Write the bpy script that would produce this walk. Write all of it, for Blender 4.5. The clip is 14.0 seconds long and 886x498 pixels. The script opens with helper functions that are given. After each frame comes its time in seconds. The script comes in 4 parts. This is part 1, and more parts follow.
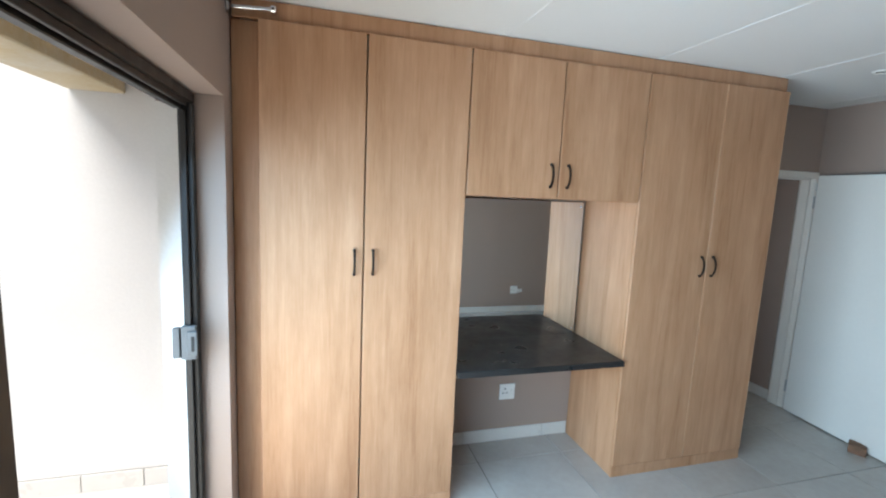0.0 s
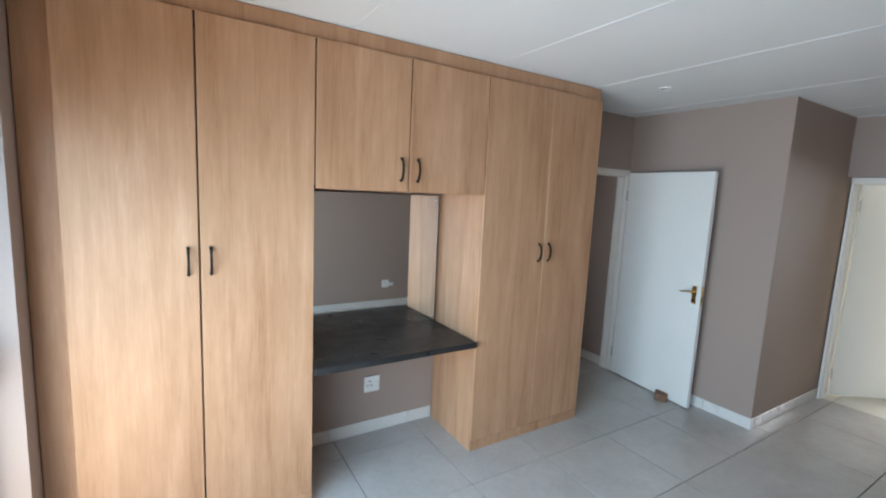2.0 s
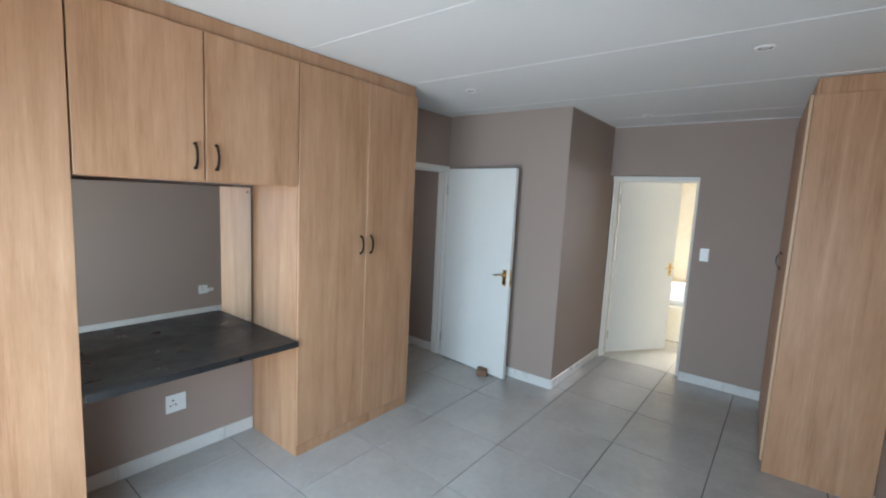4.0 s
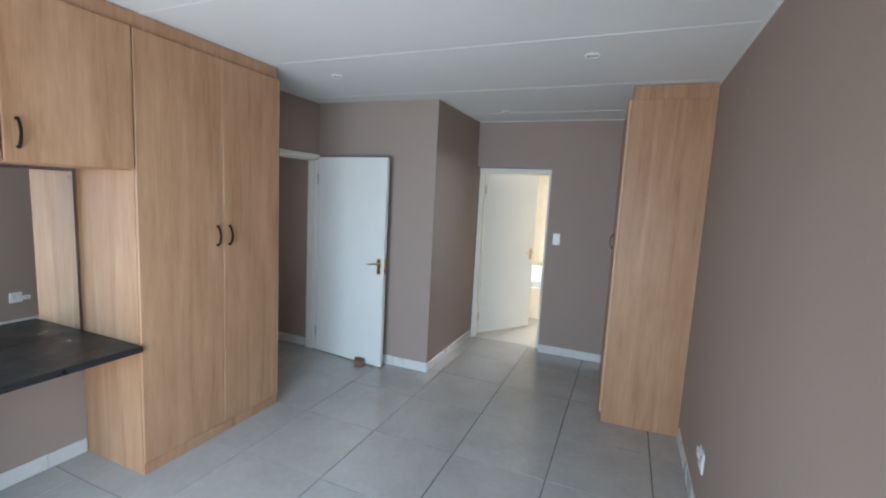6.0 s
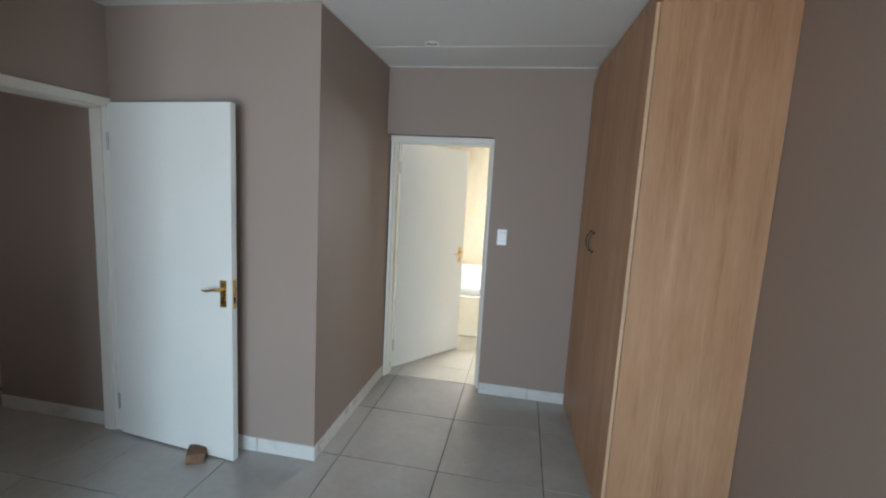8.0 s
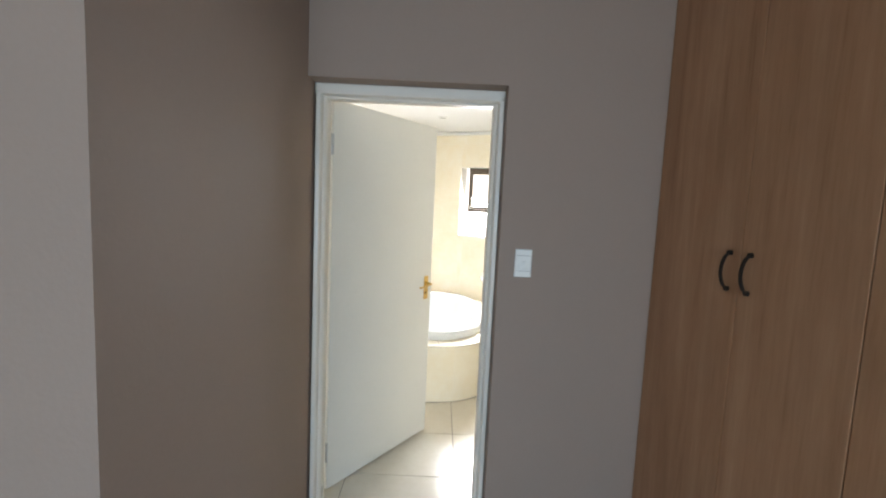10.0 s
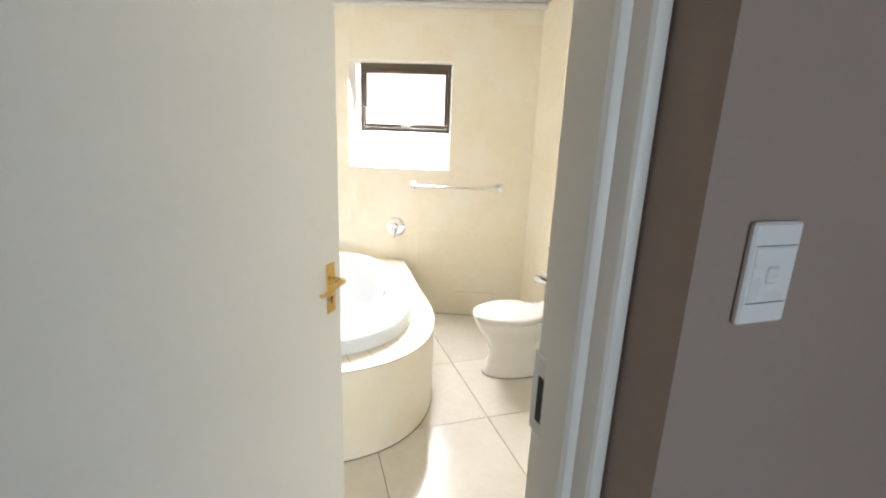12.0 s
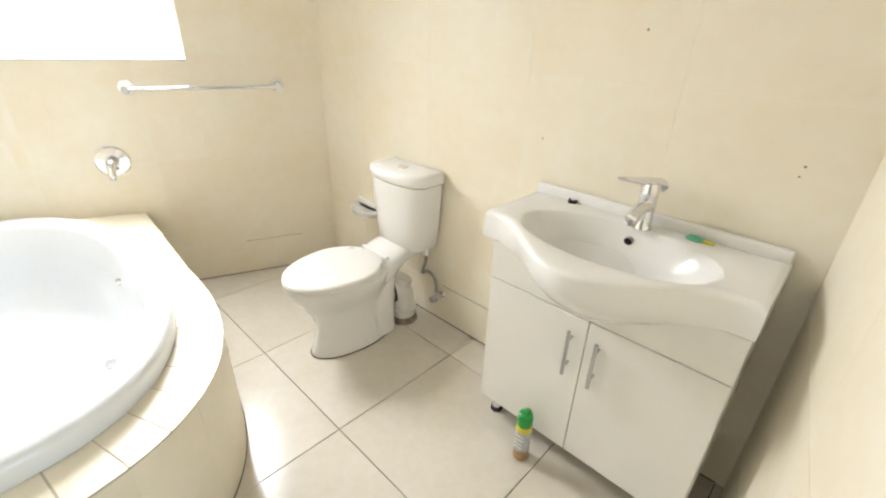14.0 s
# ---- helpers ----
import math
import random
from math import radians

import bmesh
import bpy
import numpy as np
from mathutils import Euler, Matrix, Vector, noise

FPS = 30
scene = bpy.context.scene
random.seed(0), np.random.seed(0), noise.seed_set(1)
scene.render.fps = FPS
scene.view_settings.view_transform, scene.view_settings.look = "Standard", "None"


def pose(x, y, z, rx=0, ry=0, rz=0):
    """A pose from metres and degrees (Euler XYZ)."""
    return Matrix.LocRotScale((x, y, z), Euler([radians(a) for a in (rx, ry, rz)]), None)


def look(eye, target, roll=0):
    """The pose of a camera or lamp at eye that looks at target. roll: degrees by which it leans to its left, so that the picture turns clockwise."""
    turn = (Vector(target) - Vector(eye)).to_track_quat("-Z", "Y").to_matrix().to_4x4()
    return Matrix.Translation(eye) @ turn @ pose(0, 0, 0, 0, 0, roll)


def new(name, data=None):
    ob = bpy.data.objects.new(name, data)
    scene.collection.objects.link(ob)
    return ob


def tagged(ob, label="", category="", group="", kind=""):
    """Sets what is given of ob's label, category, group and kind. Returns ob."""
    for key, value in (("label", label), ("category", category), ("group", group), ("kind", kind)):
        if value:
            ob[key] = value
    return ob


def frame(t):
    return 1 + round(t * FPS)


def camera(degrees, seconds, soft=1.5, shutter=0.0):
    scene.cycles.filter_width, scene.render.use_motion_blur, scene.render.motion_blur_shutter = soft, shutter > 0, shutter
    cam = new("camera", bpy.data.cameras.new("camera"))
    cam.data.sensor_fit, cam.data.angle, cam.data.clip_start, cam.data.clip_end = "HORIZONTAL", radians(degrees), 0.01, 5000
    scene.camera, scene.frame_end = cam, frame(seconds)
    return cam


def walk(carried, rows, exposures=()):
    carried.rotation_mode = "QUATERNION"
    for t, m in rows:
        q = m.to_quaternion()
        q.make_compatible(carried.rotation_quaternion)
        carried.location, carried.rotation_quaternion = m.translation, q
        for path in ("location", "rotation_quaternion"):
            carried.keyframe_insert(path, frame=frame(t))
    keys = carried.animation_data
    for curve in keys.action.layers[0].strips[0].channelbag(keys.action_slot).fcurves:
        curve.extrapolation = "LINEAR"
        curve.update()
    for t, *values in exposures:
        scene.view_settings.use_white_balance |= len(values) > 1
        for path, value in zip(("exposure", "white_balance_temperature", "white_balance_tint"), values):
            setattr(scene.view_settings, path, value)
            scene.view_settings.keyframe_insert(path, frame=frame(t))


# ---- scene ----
cam = camera(90.8, 14.0, 2.1)
PATH = [
    (0, (-0.213, -0.047, 1.747), (0.324, 1.862, 1.484), 2.6),
    (0.5, (-0.181, -0.078, 1.749), (0.445, 1.803, 1.485), 2.6),
    (1, (-0.152, -0.09, 1.743), (0.605, 1.743, 1.482), 2.7),
    (1.5, (-0.126, -0.101, 1.747), (0.763, 1.671, 1.484), 2.7),
    (2, (-0.099, -0.123, 1.742), (0.941, 1.566, 1.483), 2.7),
    (2.5, (-0.066, -0.171, 1.742), (1.105, 1.431, 1.486), 2.8),
    (3, (-0.051, -0.171, 1.73), (1.286, 1.295, 1.48), 2.9),
    (3.2, (-0.032, -0.180, 1.727), (1.361, 1.241, 1.482), 2.9),
    (5.5, (0.058, -0.272, 1.686), (1.835, 0.615, 1.447), 2.9),
    (6, (0.045, -0.3, 1.68), (1.878, 0.464, 1.441), 3.0),
    (6.5, (0.403, -0.208, 1.638), (2.31, 0.335, 1.378), 3.2),
    (7, (0.741, -0.053, 1.638), (2.681, 0.354, 1.376), 3.1),
    (7.5, (1.086, 0.083, 1.635), (3.031, 0.465, 1.366), 3.1),
    (8, (1.49, 0.244, 1.618), (3.442, 0.59, 1.351), 3.2),
    (8.5, (1.87, 0.367, 1.608), (3.826, 0.688, 1.342), 3.4),
    (10.8, (3.624, 0.875, 1.484), (5.592, 0.642, 1.206), 2.5),
    (11, (3.791, 0.888, 1.486), (5.744, 0.625, 1.144), 2.5),
    (11.5, (4.124, 0.922, 1.471), (6.036, 0.518, 1.045), 2.5),
    (12, (4.517, 0.896, 1.42), (6.364, 0.302, 0.936), 2.2),
    (12.5, (4.78, 0.835, 1.401), (6.521, 0.072, 0.78), 2.2),
    (13, (5.011, 0.747, 1.378), (6.548, -0.290, 0.629), 2.0),
    (13.5, (5.16, 0.691, 1.354), (6.481, -0.559, 0.52), 1.8),
    (14, (5.311, 0.604, 1.344), (6.541, -0.698, 0.454), 1.8),
]
EXPOSURE = [
    (0, 0.01, 6300, 10), (1.0, -0.03, 6350, 14), (3.0, -0.01, 6480, 13),
    (5.5, 0.03, 6350, 14), (6.0, 0.0, 6300, 14), (6.5, -0.11, 6080, 12), (7.5, -0.09, 6380, 12), (8.7, -0.1, 6620, 12),
    (11.0, -0.17, 6600, 12), (12.5, -0.24, 6550, 14), (13.0, -0.27, 6500, 12), (13.5, -0.38, 6600, 12), (14.0, -0.4, 6600, 12),
]
walk(cam, [(t, look(eye, target, roll)) for t, eye, target, roll in PATH], EXPOSURE)

# ---- world, sun, daylight at the openings ----
world = bpy.data.worlds.new("sky")
scene.world = world
world.use_nodes = True
wn = world.node_tree
sky = wn.nodes.new("ShaderNodeTexSky")
sky.sky_type = "NISHITA"
sky.sun_disc = False
sky.sun_elevation = radians(46)
sky.sun_rotation = radians(205)
wn.links.new(sky.outputs[0], wn.nodes["Background"].inputs[0])
wn.nodes["Background"].inputs[1].default_value = 0.15

sun_data = bpy.data.lights.new("sun", "SUN")
sun_data.energy, sun_data.angle, sun_data.color = 3.6, radians(35.0), (1.0, 0.95, 0.88)
sun = new("sun", sun_data)
sun.matrix_basis = look((-4.2, -9.0, 10.0), (0, 0, 0))


def daylight(name, m, sx, sy, watts, colour, spread=180):
    """An area lamp for light that comes in through an opening of that size."""
    d = bpy.data.lights.new(name, "AREA")
    d.shape, d.size, d.size_y, d.energy, d.color = "RECTANGLE", sx, sy, watts, colour
    d.spread = radians(spread)
    o = new(name, d)
    o.matrix_basis = m
    return o


daylight("daylight_glass_door", look((-0.69, 0.72, 1.38), (0.31, 0.97, 0.92)), 2.25, 1.30, 67, (0.375, 0.69, 1.0), 134)
daylight("balcony_bounce_glass_door", look((-0.69, 0.72, 0.62), (0.31, 0.97, 1.03)), 2.25, 1.10, 38, (0.90, 0.88, 0.77), 136)
daylight("daylight_bath_window", look((8.02, 0.165, 1.60), (7.09, 0.76, 0.90)), 0.70, 0.72, 78, (0.92, 0.96, 1.0), 142)
# unseen fill lamp, added to brighten the corridor
daylight("corridor_fill", look((2.10, 3.4, 1.5), (3.5, 3.3, 1.3)), 0.9, 1.1, 1.2, (0.95, 0.97, 1.0))

# ---- materials ----


def material(name):
    m = bpy.data.materials.new(name)
    m.use_nodes = True
    t = m.node_tree
    return m, t, t.nodes["Principled BSDF"]


def node(t, kind, **values):
    n = t.nodes.new(kind)
    for key, value in values.items():
        n.inputs[key].default_value = value
    return n


def coords(t, scale, shift=True):
    """Object coordinates, scaled, and moved at random from object to object."""
    tc = t.nodes.new("ShaderNodeTexCoord")
    mp = t.nodes.new("ShaderNodeMapping")
    mp.inputs["Scale"].default_value = scale
    t.links.new(tc.outputs["Object"], mp.inputs["Vector"])
    if shift:
        oi = t.nodes.new("ShaderNodeObjectInfo")
        mu = t.nodes.new("ShaderNodeMath")
        mu.operation = "MULTIPLY"
        mu.inputs[1].default_value = 37.0
        t.links.new(oi.outputs["Random"], mu.inputs[0])
        t.links.new(mu.outputs[0], mp.inputs["Location"])
    return mp.outputs["Vector"]


def ramp(t, fac, stops):
    r = t.nodes.new("ShaderNodeValToRGB")
    e = r.color_ramp.elements
    while len(e) < len(stops):
        e.new(0.5)
    for k, (p, c) in enumerate(stops):
        e[k].position, e[k].color = p, (*c, 1)
    t.links.new(fac, r.inputs[0])
    return r.outputs[0]


def shade(c, f):
    return tuple(v * f for v in c)


def surface(name, colour, rough=0.6, vary=0.06, scale=3.0, fine=60.0, bump=0.05, metal=0.0, coat=0.0, stretch=(1, 1, 1), shift=True, worn=0.08, spec=0.5, stain=None):
    """A plain finish with broad and fine variation of colour, gloss and relief."""
    m, t, p = material(name)
    v = coords(t, stretch, shift)
    broad = node(t, "ShaderNodeTexNoise", Scale=scale, Detail=5.0, Roughness=0.6)
    grain = node(t, "ShaderNodeTexNoise", Scale=fine, Detail=3.0)
    t.links.new(v, broad.inputs["Vector"])
    t.links.new(v, grain.inputs["Vector"])
    mix = t.nodes.new("ShaderNodeMath")
    mix.operation = "MULTIPLY_ADD"
    mix.inputs[1].default_value = 0.3
    t.links.new(grain.outputs[0], mix.inputs[0])
    half = t.nodes.new("ShaderNodeMath")
    half.operation = "MULTIPLY"
    half.inputs[1].default_value = 0.7
    t.links.new(broad.outputs[0], half.inputs[0])
    t.links.new(half.outputs[0], mix.inputs[2])
    t.links.new(ramp(t, mix.outputs[0], [(0.3, stain or shade(colour, 1 - vary)), (0.7, shade(colour, 1 + vary * 0.7))]), p.inputs["Base Color"])
    mr = node(t, "ShaderNodeMapRange")
    mr.inputs["From Min"].default_value, mr.inputs["From Max"].default_value = 0.3, 0.7
    mr.inputs["To Min"].default_value, mr.inputs["To Max"].default_value = max(rough - worn, 0.02), min(rough + worn, 1)
    t.links.new(broad.outputs[0], mr.inputs["Value"])
    t.links.new(mr.outputs[0], p.inputs["Roughness"])
    p.inputs["Metallic"].default_value = metal
    p.inputs["Specular IOR Level"].default_value = spec
    p.inputs["Coat Weight"].default_value = coat
    p.inputs["Coat Roughness"].default_value = 0.12
    if bump:
        b = node(t, "ShaderNodeBump", Strength=bump, Distance=0.002)
        t.links.new(grain.outputs[0], b.inputs["Height"])
        t.links.new(b.outputs[0], p.inputs["Normal"])
    return m


def laminate(name):
    """Beech-coloured laminate with upright grain in broad and fine streaks."""
    m, t, p = material(name)
    v = coords(t, (1, 1, 1))
    st = t.nodes.new("ShaderNodeMapping")
    st.inputs["Scale"].default_value = (8.5, 8.5, 0.50)
    t.links.new(v, st.inputs["Vector"])
    broad = node(t, "ShaderNodeTexNoise", Scale=1.5, Detail=5.0, Roughness=0.60, Distortion=0.7)
    fine = node(t, "ShaderNodeTexNoise", Scale=14.0, Detail=3.0, Roughness=0.7)
    t.links.new(st.outputs[0], broad.inputs["Vector"])
    t.links.new(st.outputs[0], fine.inputs["Vector"])
    a = t.nodes.new("ShaderNodeMath")
    a.operation = "MULTIPLY_ADD"
    a.inputs[1].default_value = 0.30
    t.links.new(fine.outputs[0], a.inputs[0])
    h = t.nodes.new("ShaderNodeMath")
    h.operation = "MULTIPLY"
    h.inputs[1].default_value = 0.70
    t.links.new(broad.outputs[0], h.inputs[0])
    t.links.new(h.outputs[0], a.inputs[2])
    col = ramp(t, a.outputs[0], [(0.30, (0.330, 0.158, 0.076)), (0.44, (0.430, 0.230, 0.123)), (0.56, (0.480, 0.268, 0.151)), (0.70, (0.560, 0.330, 0.198))])
    wide = t.nodes.new("ShaderNodeMapping")
    wide.inputs["Scale"].default_value = (3.0, 3.0, 1.1)
    t.links.new(v, wide.inputs["Vector"])
    patch = node(t, "ShaderNodeTexNoise", Scale=1.6, Detail=4.0, Roughness=0.65)
    t.links.new(wide.outputs[0], patch.inputs["Vector"])
    tone = ramp(t, patch.outputs[0], [(0.34, (0.84, 0.81, 0.78)), (0.5, (0.97, 0.97, 0.97)), (0.66, (1.08, 1.10, 1.12))])
    mul = t.nodes.new("ShaderNodeMixRGB")
    mul.blend_type = "MULTIPLY"
    mul.inputs[0].default_value = 0.60
    t.links.new(col, mul.inputs[1])
    t.links.new(tone, mul.inputs[2])
    t.links.new(mul.outputs[0], p.inputs["Base Color"])
    p.inputs["Roughness"].default_value = 0.42
    p.inputs["Specular IOR Level"].default_value = 0.35
    b = node(t, "ShaderNodeBump", Strength=0.08, Distance=0.001)
    t.links.new(fine.outputs[0], b.inputs["Height"])
    t.links.new(b.outputs[0], p.inputs["Normal"])
    return m


M = {}
M["taupe"] = surface("taupe_wall_paint", (0.335, 0.254, 0.212), 0.74, 0.05, 1.2, 90, 0.25, shift=False)
M["ceiling"] = surface("white_ceiling_paint", (0.69, 0.69, 0.68), 0.8, 0.03, 0.9, 70, 0.2, shift=False)
M["plaster"] = surface("pale_plaster", (0.76, 0.745, 0.715), 0.8, 0.06, 1.5, 60, 0.4, shift=False)
M["ochre"] = surface("ochre_plaster", (0.68, 0.62, 0.50), 0.8, 0.10, 3.0, 50, 0.6, shift=False, stain=(0.60, 0.44, 0.18))
M["wood"] = laminate("beech_laminate")
M["edging"] = surface("pale_edge_strip", (0.56, 0.36, 0.215), 0.45, 0.05)
M["tile"] = surface("floor_tile_glaze", (0.455, 0.422, 0.385), 0.24, 0.10, 3.2, 26, 0.0, worn=0.03, spec=0.8, stain=(0.40, 0.365, 0.325))
# the floor tile again, the bathroom's stronger light put into its colour
M["bath_tile"] = surface("polished_brightened_floor_tile", (0.70, 0.66, 0.58), 0.21, 0.05, 2.6, 30, 0.0, worn=0.02, spec=1.0, coat=0.3, stain=(0.63, 0.575, 0.475))
M["grout"] = surface("dark_grout", (0.055, 0.050, 0.044), 0.9, 0.2, 8, 80, 0.3, shift=False)
M["ledge_grout"] = surface("ledge_grout", (0.62, 0.56, 0.46), 0.9, 0.1, 9, 80, 0.3, shift=False)
M["skirting"] = surface("skirting_tile_glaze", (0.66, 0.64, 0.60), 0.3, 0.05, 4, 40, 0.03)
M["cream"] = surface("cream_wall_tile_glaze", (0.865, 0.818, 0.705), 0.38, 0.04, 2.4, 20, 0.0, worn=0.03, stain=(0.84, 0.748, 0.565))
M["cream_grout"] = surface("cream_grout", (0.88, 0.85, 0.77), 0.9, 0.06, 9, 80, 0.3, shift=False)
M["door_paint"] = surface("white_door_paint", (0.74, 0.725, 0.675), 0.42, 0.035, 2.0, 50, 0.10, shift=False)
M["frame_paint"] = surface("white_steel_frame_paint", (0.78, 0.735, 0.665), 0.35, 0.03, 5.0, 60, 0.08, shift=False)
M["black_top"] = surface("black_granite_laminate", (0.021, 0.020, 0.020), 0.36, 0.45, 7, 90, 0.02, shift=False, worn=0.12, spec=0.45)
M["bronze"] = surface("dark_bronze_handle", (0.030, 0.022, 0.018), 0.42, 0.3, 30, 120, 0.1, metal=0.6)
M["brass"] = surface("worn_brass", (0.70, 0.47, 0.17), 0.30, 0.15, 30, 120, 0.08, metal=1.0)
M["chrome"] = surface("chrome", (0.80, 0.80, 0.82), 0.10, 0.04, 20, 80, 0.0, metal=1.0, worn=0.04)
M["steel"] = surface("scratched_steel", (0.50, 0.50, 0.50), 0.36, 0.15, 40, 200, 0.15, metal=1.0)
M["aluminium"] = surface("dark_bronze_aluminium", (0.014, 0.012, 0.011), 0.42, 0.15, 10, 80, 0.05, metal=0.2)
# bath window's dark bronze, made lighter to hold the flare around it
M["flare_bronze"] = surface("flare_lightened_bronze", (0.11, 0.085, 0.062), 0.4, 0.15, 10, 80, 0.05, metal=0.3)
M["grey_metal"] = surface("grey_lock_metal", (0.10, 0.103, 0.106), 0.45, 0.12, 20, 90, 0.05, metal=0.3)
M["plastic"] = surface("white_plastic", (0.80, 0.79, 0.76), 0.32, 0.02, 6, 60, 0.02)
M["dark"] = surface("dark_recess", (0.012, 0.011, 0.010), 0.7, 0.2)
M["ceramic"] = surface("white_glazed_ceramic", (0.86, 0.85, 0.82), 0.20, 0.02, 4, 30, 0.0, coat=0.12, worn=0.0)
M["acrylic"] = surface("white_acrylic", (0.77, 0.795, 0.82), 0.14, 0.02, 3, 30, 0.0, coat=0.2, worn=0.0)
M["cabinet"] = surface("white_gloss_board", (0.83, 0.81, 0.76), 0.28, 0.02, 2, 40, 0.0, worn=0.0)
M["brick"] = surface("rough_brown_brick", (0.20, 0.105, 0.062), 0.9, 0.4, 26, 140, 0.9)
M["green"] = surface("green_plastic", (0.015, 0.30, 0.055), 0.35, 0.06)
M["teal"] = surface("pale_green_soap", (0.12, 0.50, 0.30), 0.35, 0.1)
M["yellow"] = surface("yellow_band", (0.72, 0.62, 0.06), 0.4, 0.05)
M["label"] = surface("printed_grey_label", (0.50, 0.52, 0.56), 0.35, 0.35, 60, 120, 0.0)
M["tan"] = surface("tan_print", (0.45, 0.28, 0.14), 0.4, 0.3, 60, 120, 0.0)
M["rubber"] = surface("black_rubber", (0.02, 0.02, 0.02), 0.6, 0.2)
M["pipe"] = surface("white_pipe_plastic", (0.80, 0.78, 0.73), 0.4, 0.08, 8, 60, 0.02)
M["grubby"] = surface("grimy_cement", (0.30, 0.25, 0.19), 0.8, 0.5, 24, 90, 0.4)
M["hose"] = surface("braided_steel_hose", (0.42, 0.40, 0.37), 0.4, 0.3, 120, 300, 0.3, metal=0.8)
M["lamp_glass"] = surface("frosted_lamp_glass", (0.62, 0.62, 0.60), 0.25, 0.05)
# wall outside the bathroom window: its brightness is emission, not sunlight
hz, ht, hp = material("glowing_pale_wall")
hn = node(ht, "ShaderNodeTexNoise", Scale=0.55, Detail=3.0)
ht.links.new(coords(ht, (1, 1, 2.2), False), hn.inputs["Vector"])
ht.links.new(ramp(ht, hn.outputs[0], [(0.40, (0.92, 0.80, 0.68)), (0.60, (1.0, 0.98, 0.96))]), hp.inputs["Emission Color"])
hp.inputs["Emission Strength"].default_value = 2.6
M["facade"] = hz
mirror, mt, mp = material("mirror_silver")
mp.inputs["Metallic"].default_value, mp.inputs["Roughness"].default_value = 1.0, 0.015
mp.inputs["Base Color"].default_value = (0.86, 0.88, 0.87, 1)
M["mirror"] = mirror
glass, gt, gp = material("window_glass")
gp.inputs["Transmission Weight"].default_value, gp.inputs["Roughness"].default_value, gp.inputs["IOR"].default_value = 1.0, 0.0, 1.45
M["glass"] = glass

# ---- mesh helpers ----


def box(bm, x0, x1, y0, y1, z0, z1, bevel=0.0, turn=None):
    """A box, with its edges rounded by bevel; turn: a matrix laid on it."""
    m = Matrix.LocRotScale(((x0 + x1) / 2, (y0 + y1) / 2, (z0 + z1) / 2), None, (abs(x1 - x0), abs(y1 - y0), abs(z1 - z0)))
    made = bmesh.ops.create_cube(bm, size=1.0, matrix=m)["verts"]
    if bevel:
        edges = list({e for v in made for e in v.link_edges})
        out = bmesh.ops.bevel(bm, geom=edges, offset=bevel, segments=1 if bevel <= 0.006 else 3, profile=0.5, affect="EDGES", clamp_overlap=True)
        made = list({v for f in out["faces"] for v in f.verts} | {v for v in made if v.is_valid})
    if turn is not None:
        bmesh.ops.transform(bm, matrix=turn, verts=made)
    return bm


def rod(bm, a, b, r0, r1=None, seg=20):
    a, b = Vector(a), Vector(b)
    d = b - a
    m = Matrix.Translation((a + b) / 2) @ d.to_track_quat("Z", "Y").to_matrix().to_4x4()
    bmesh.ops.create_cone(bm, cap_ends=True, segments=seg, radius1=r0, radius2=r0 if r1 is None else r1, depth=d.length, matrix=m)
    return bm


def loft(bm, rings, cap=True, close=True):
    """Skins equal rings of points; cap closes both ends."""
    loops = [[bm.verts.new(p) for p in ring] for ring in rings]
    n = len(loops[0])
    for a, b in zip(loops, loops[1:]):
        for i in range(n if close else n - 1):
            j = (i + 1) % n
            bm.faces.new((a[i], a[j], b[j], b[i]))
    if cap:
        bm.faces.new(loops[0][::-1])
        bm.faces.new(loops[-1])
    bmesh.ops.recalc_face_normals(bm, faces=bm.faces)
    return bm


def tube(bm, pts, r, seg=12):
    """A bent pipe through points, smoothed."""
    p = [Vector(q) for q in pts]
    fine = []
    for i in range(len(p) - 1):
        a, b, c, d = p[max(i - 1, 0)], p[i], p[i + 1], p[min(i + 2, len(p) - 1)]
        for k in range(6):
            s = k / 6
            fine.append(0.5 * (2 * b + (c - a) * s + (2 * a - 5 * b + 4 * c - d) * s * s + (3 * b - a - 3 * c + d) * s**3))
    fine.append(p[-1])
    rings = []
    side = None
    for i, q in enumerate(fine):
        way = (fine[min(i + 1, len(fine) - 1)] - fine[max(i - 1, 0)]).normalized()
        if side is None:
            side = way.orthogonal().normalized()
        side = (side - way * side.dot(way)).normalized()
        other = way.cross(side)
        rr = r[min(i * len(r) // len(fine), len(r) - 1)] if isinstance(r, (list, tuple)) else r
        rings.append([q + rr * (math.cos(2 * math.pi * k / seg) * side + math.sin(2 * math.pi * k / seg) * other) for k in range(seg)])
    return loft(bm, rings)


def oval(cx, cy, z, a, b, n=40, power=2.0, turn=0.0):
    out = []
    for k in range(n):
        w = 2 * math.pi * k / n
        c, s = math.cos(w), math.sin(w)
        x = a * math.copysign(abs(c) ** (2 / power), c)
        y = b * math.copysign(abs(s) ** (2 / power), s)
        out.append((cx + x * math.cos(turn) - y * math.sin(turn), cy + x * math.sin(turn) + y * math.cos(turn), z))
    return out


def mesh_of(name, bm, mat, sharp=27):
    me = bpy.data.meshes.new(name)
    bmesh.ops.recalc_face_normals(bm, faces=bm.faces)
    bm.to_mesh(me)
    bm.free()
    me.materials.append(M[mat])
    me.polygons.foreach_set("use_smooth", [True] * len(me.polygons))
    me.set_sharp_from_angle(angle=radians(sharp))
    return me


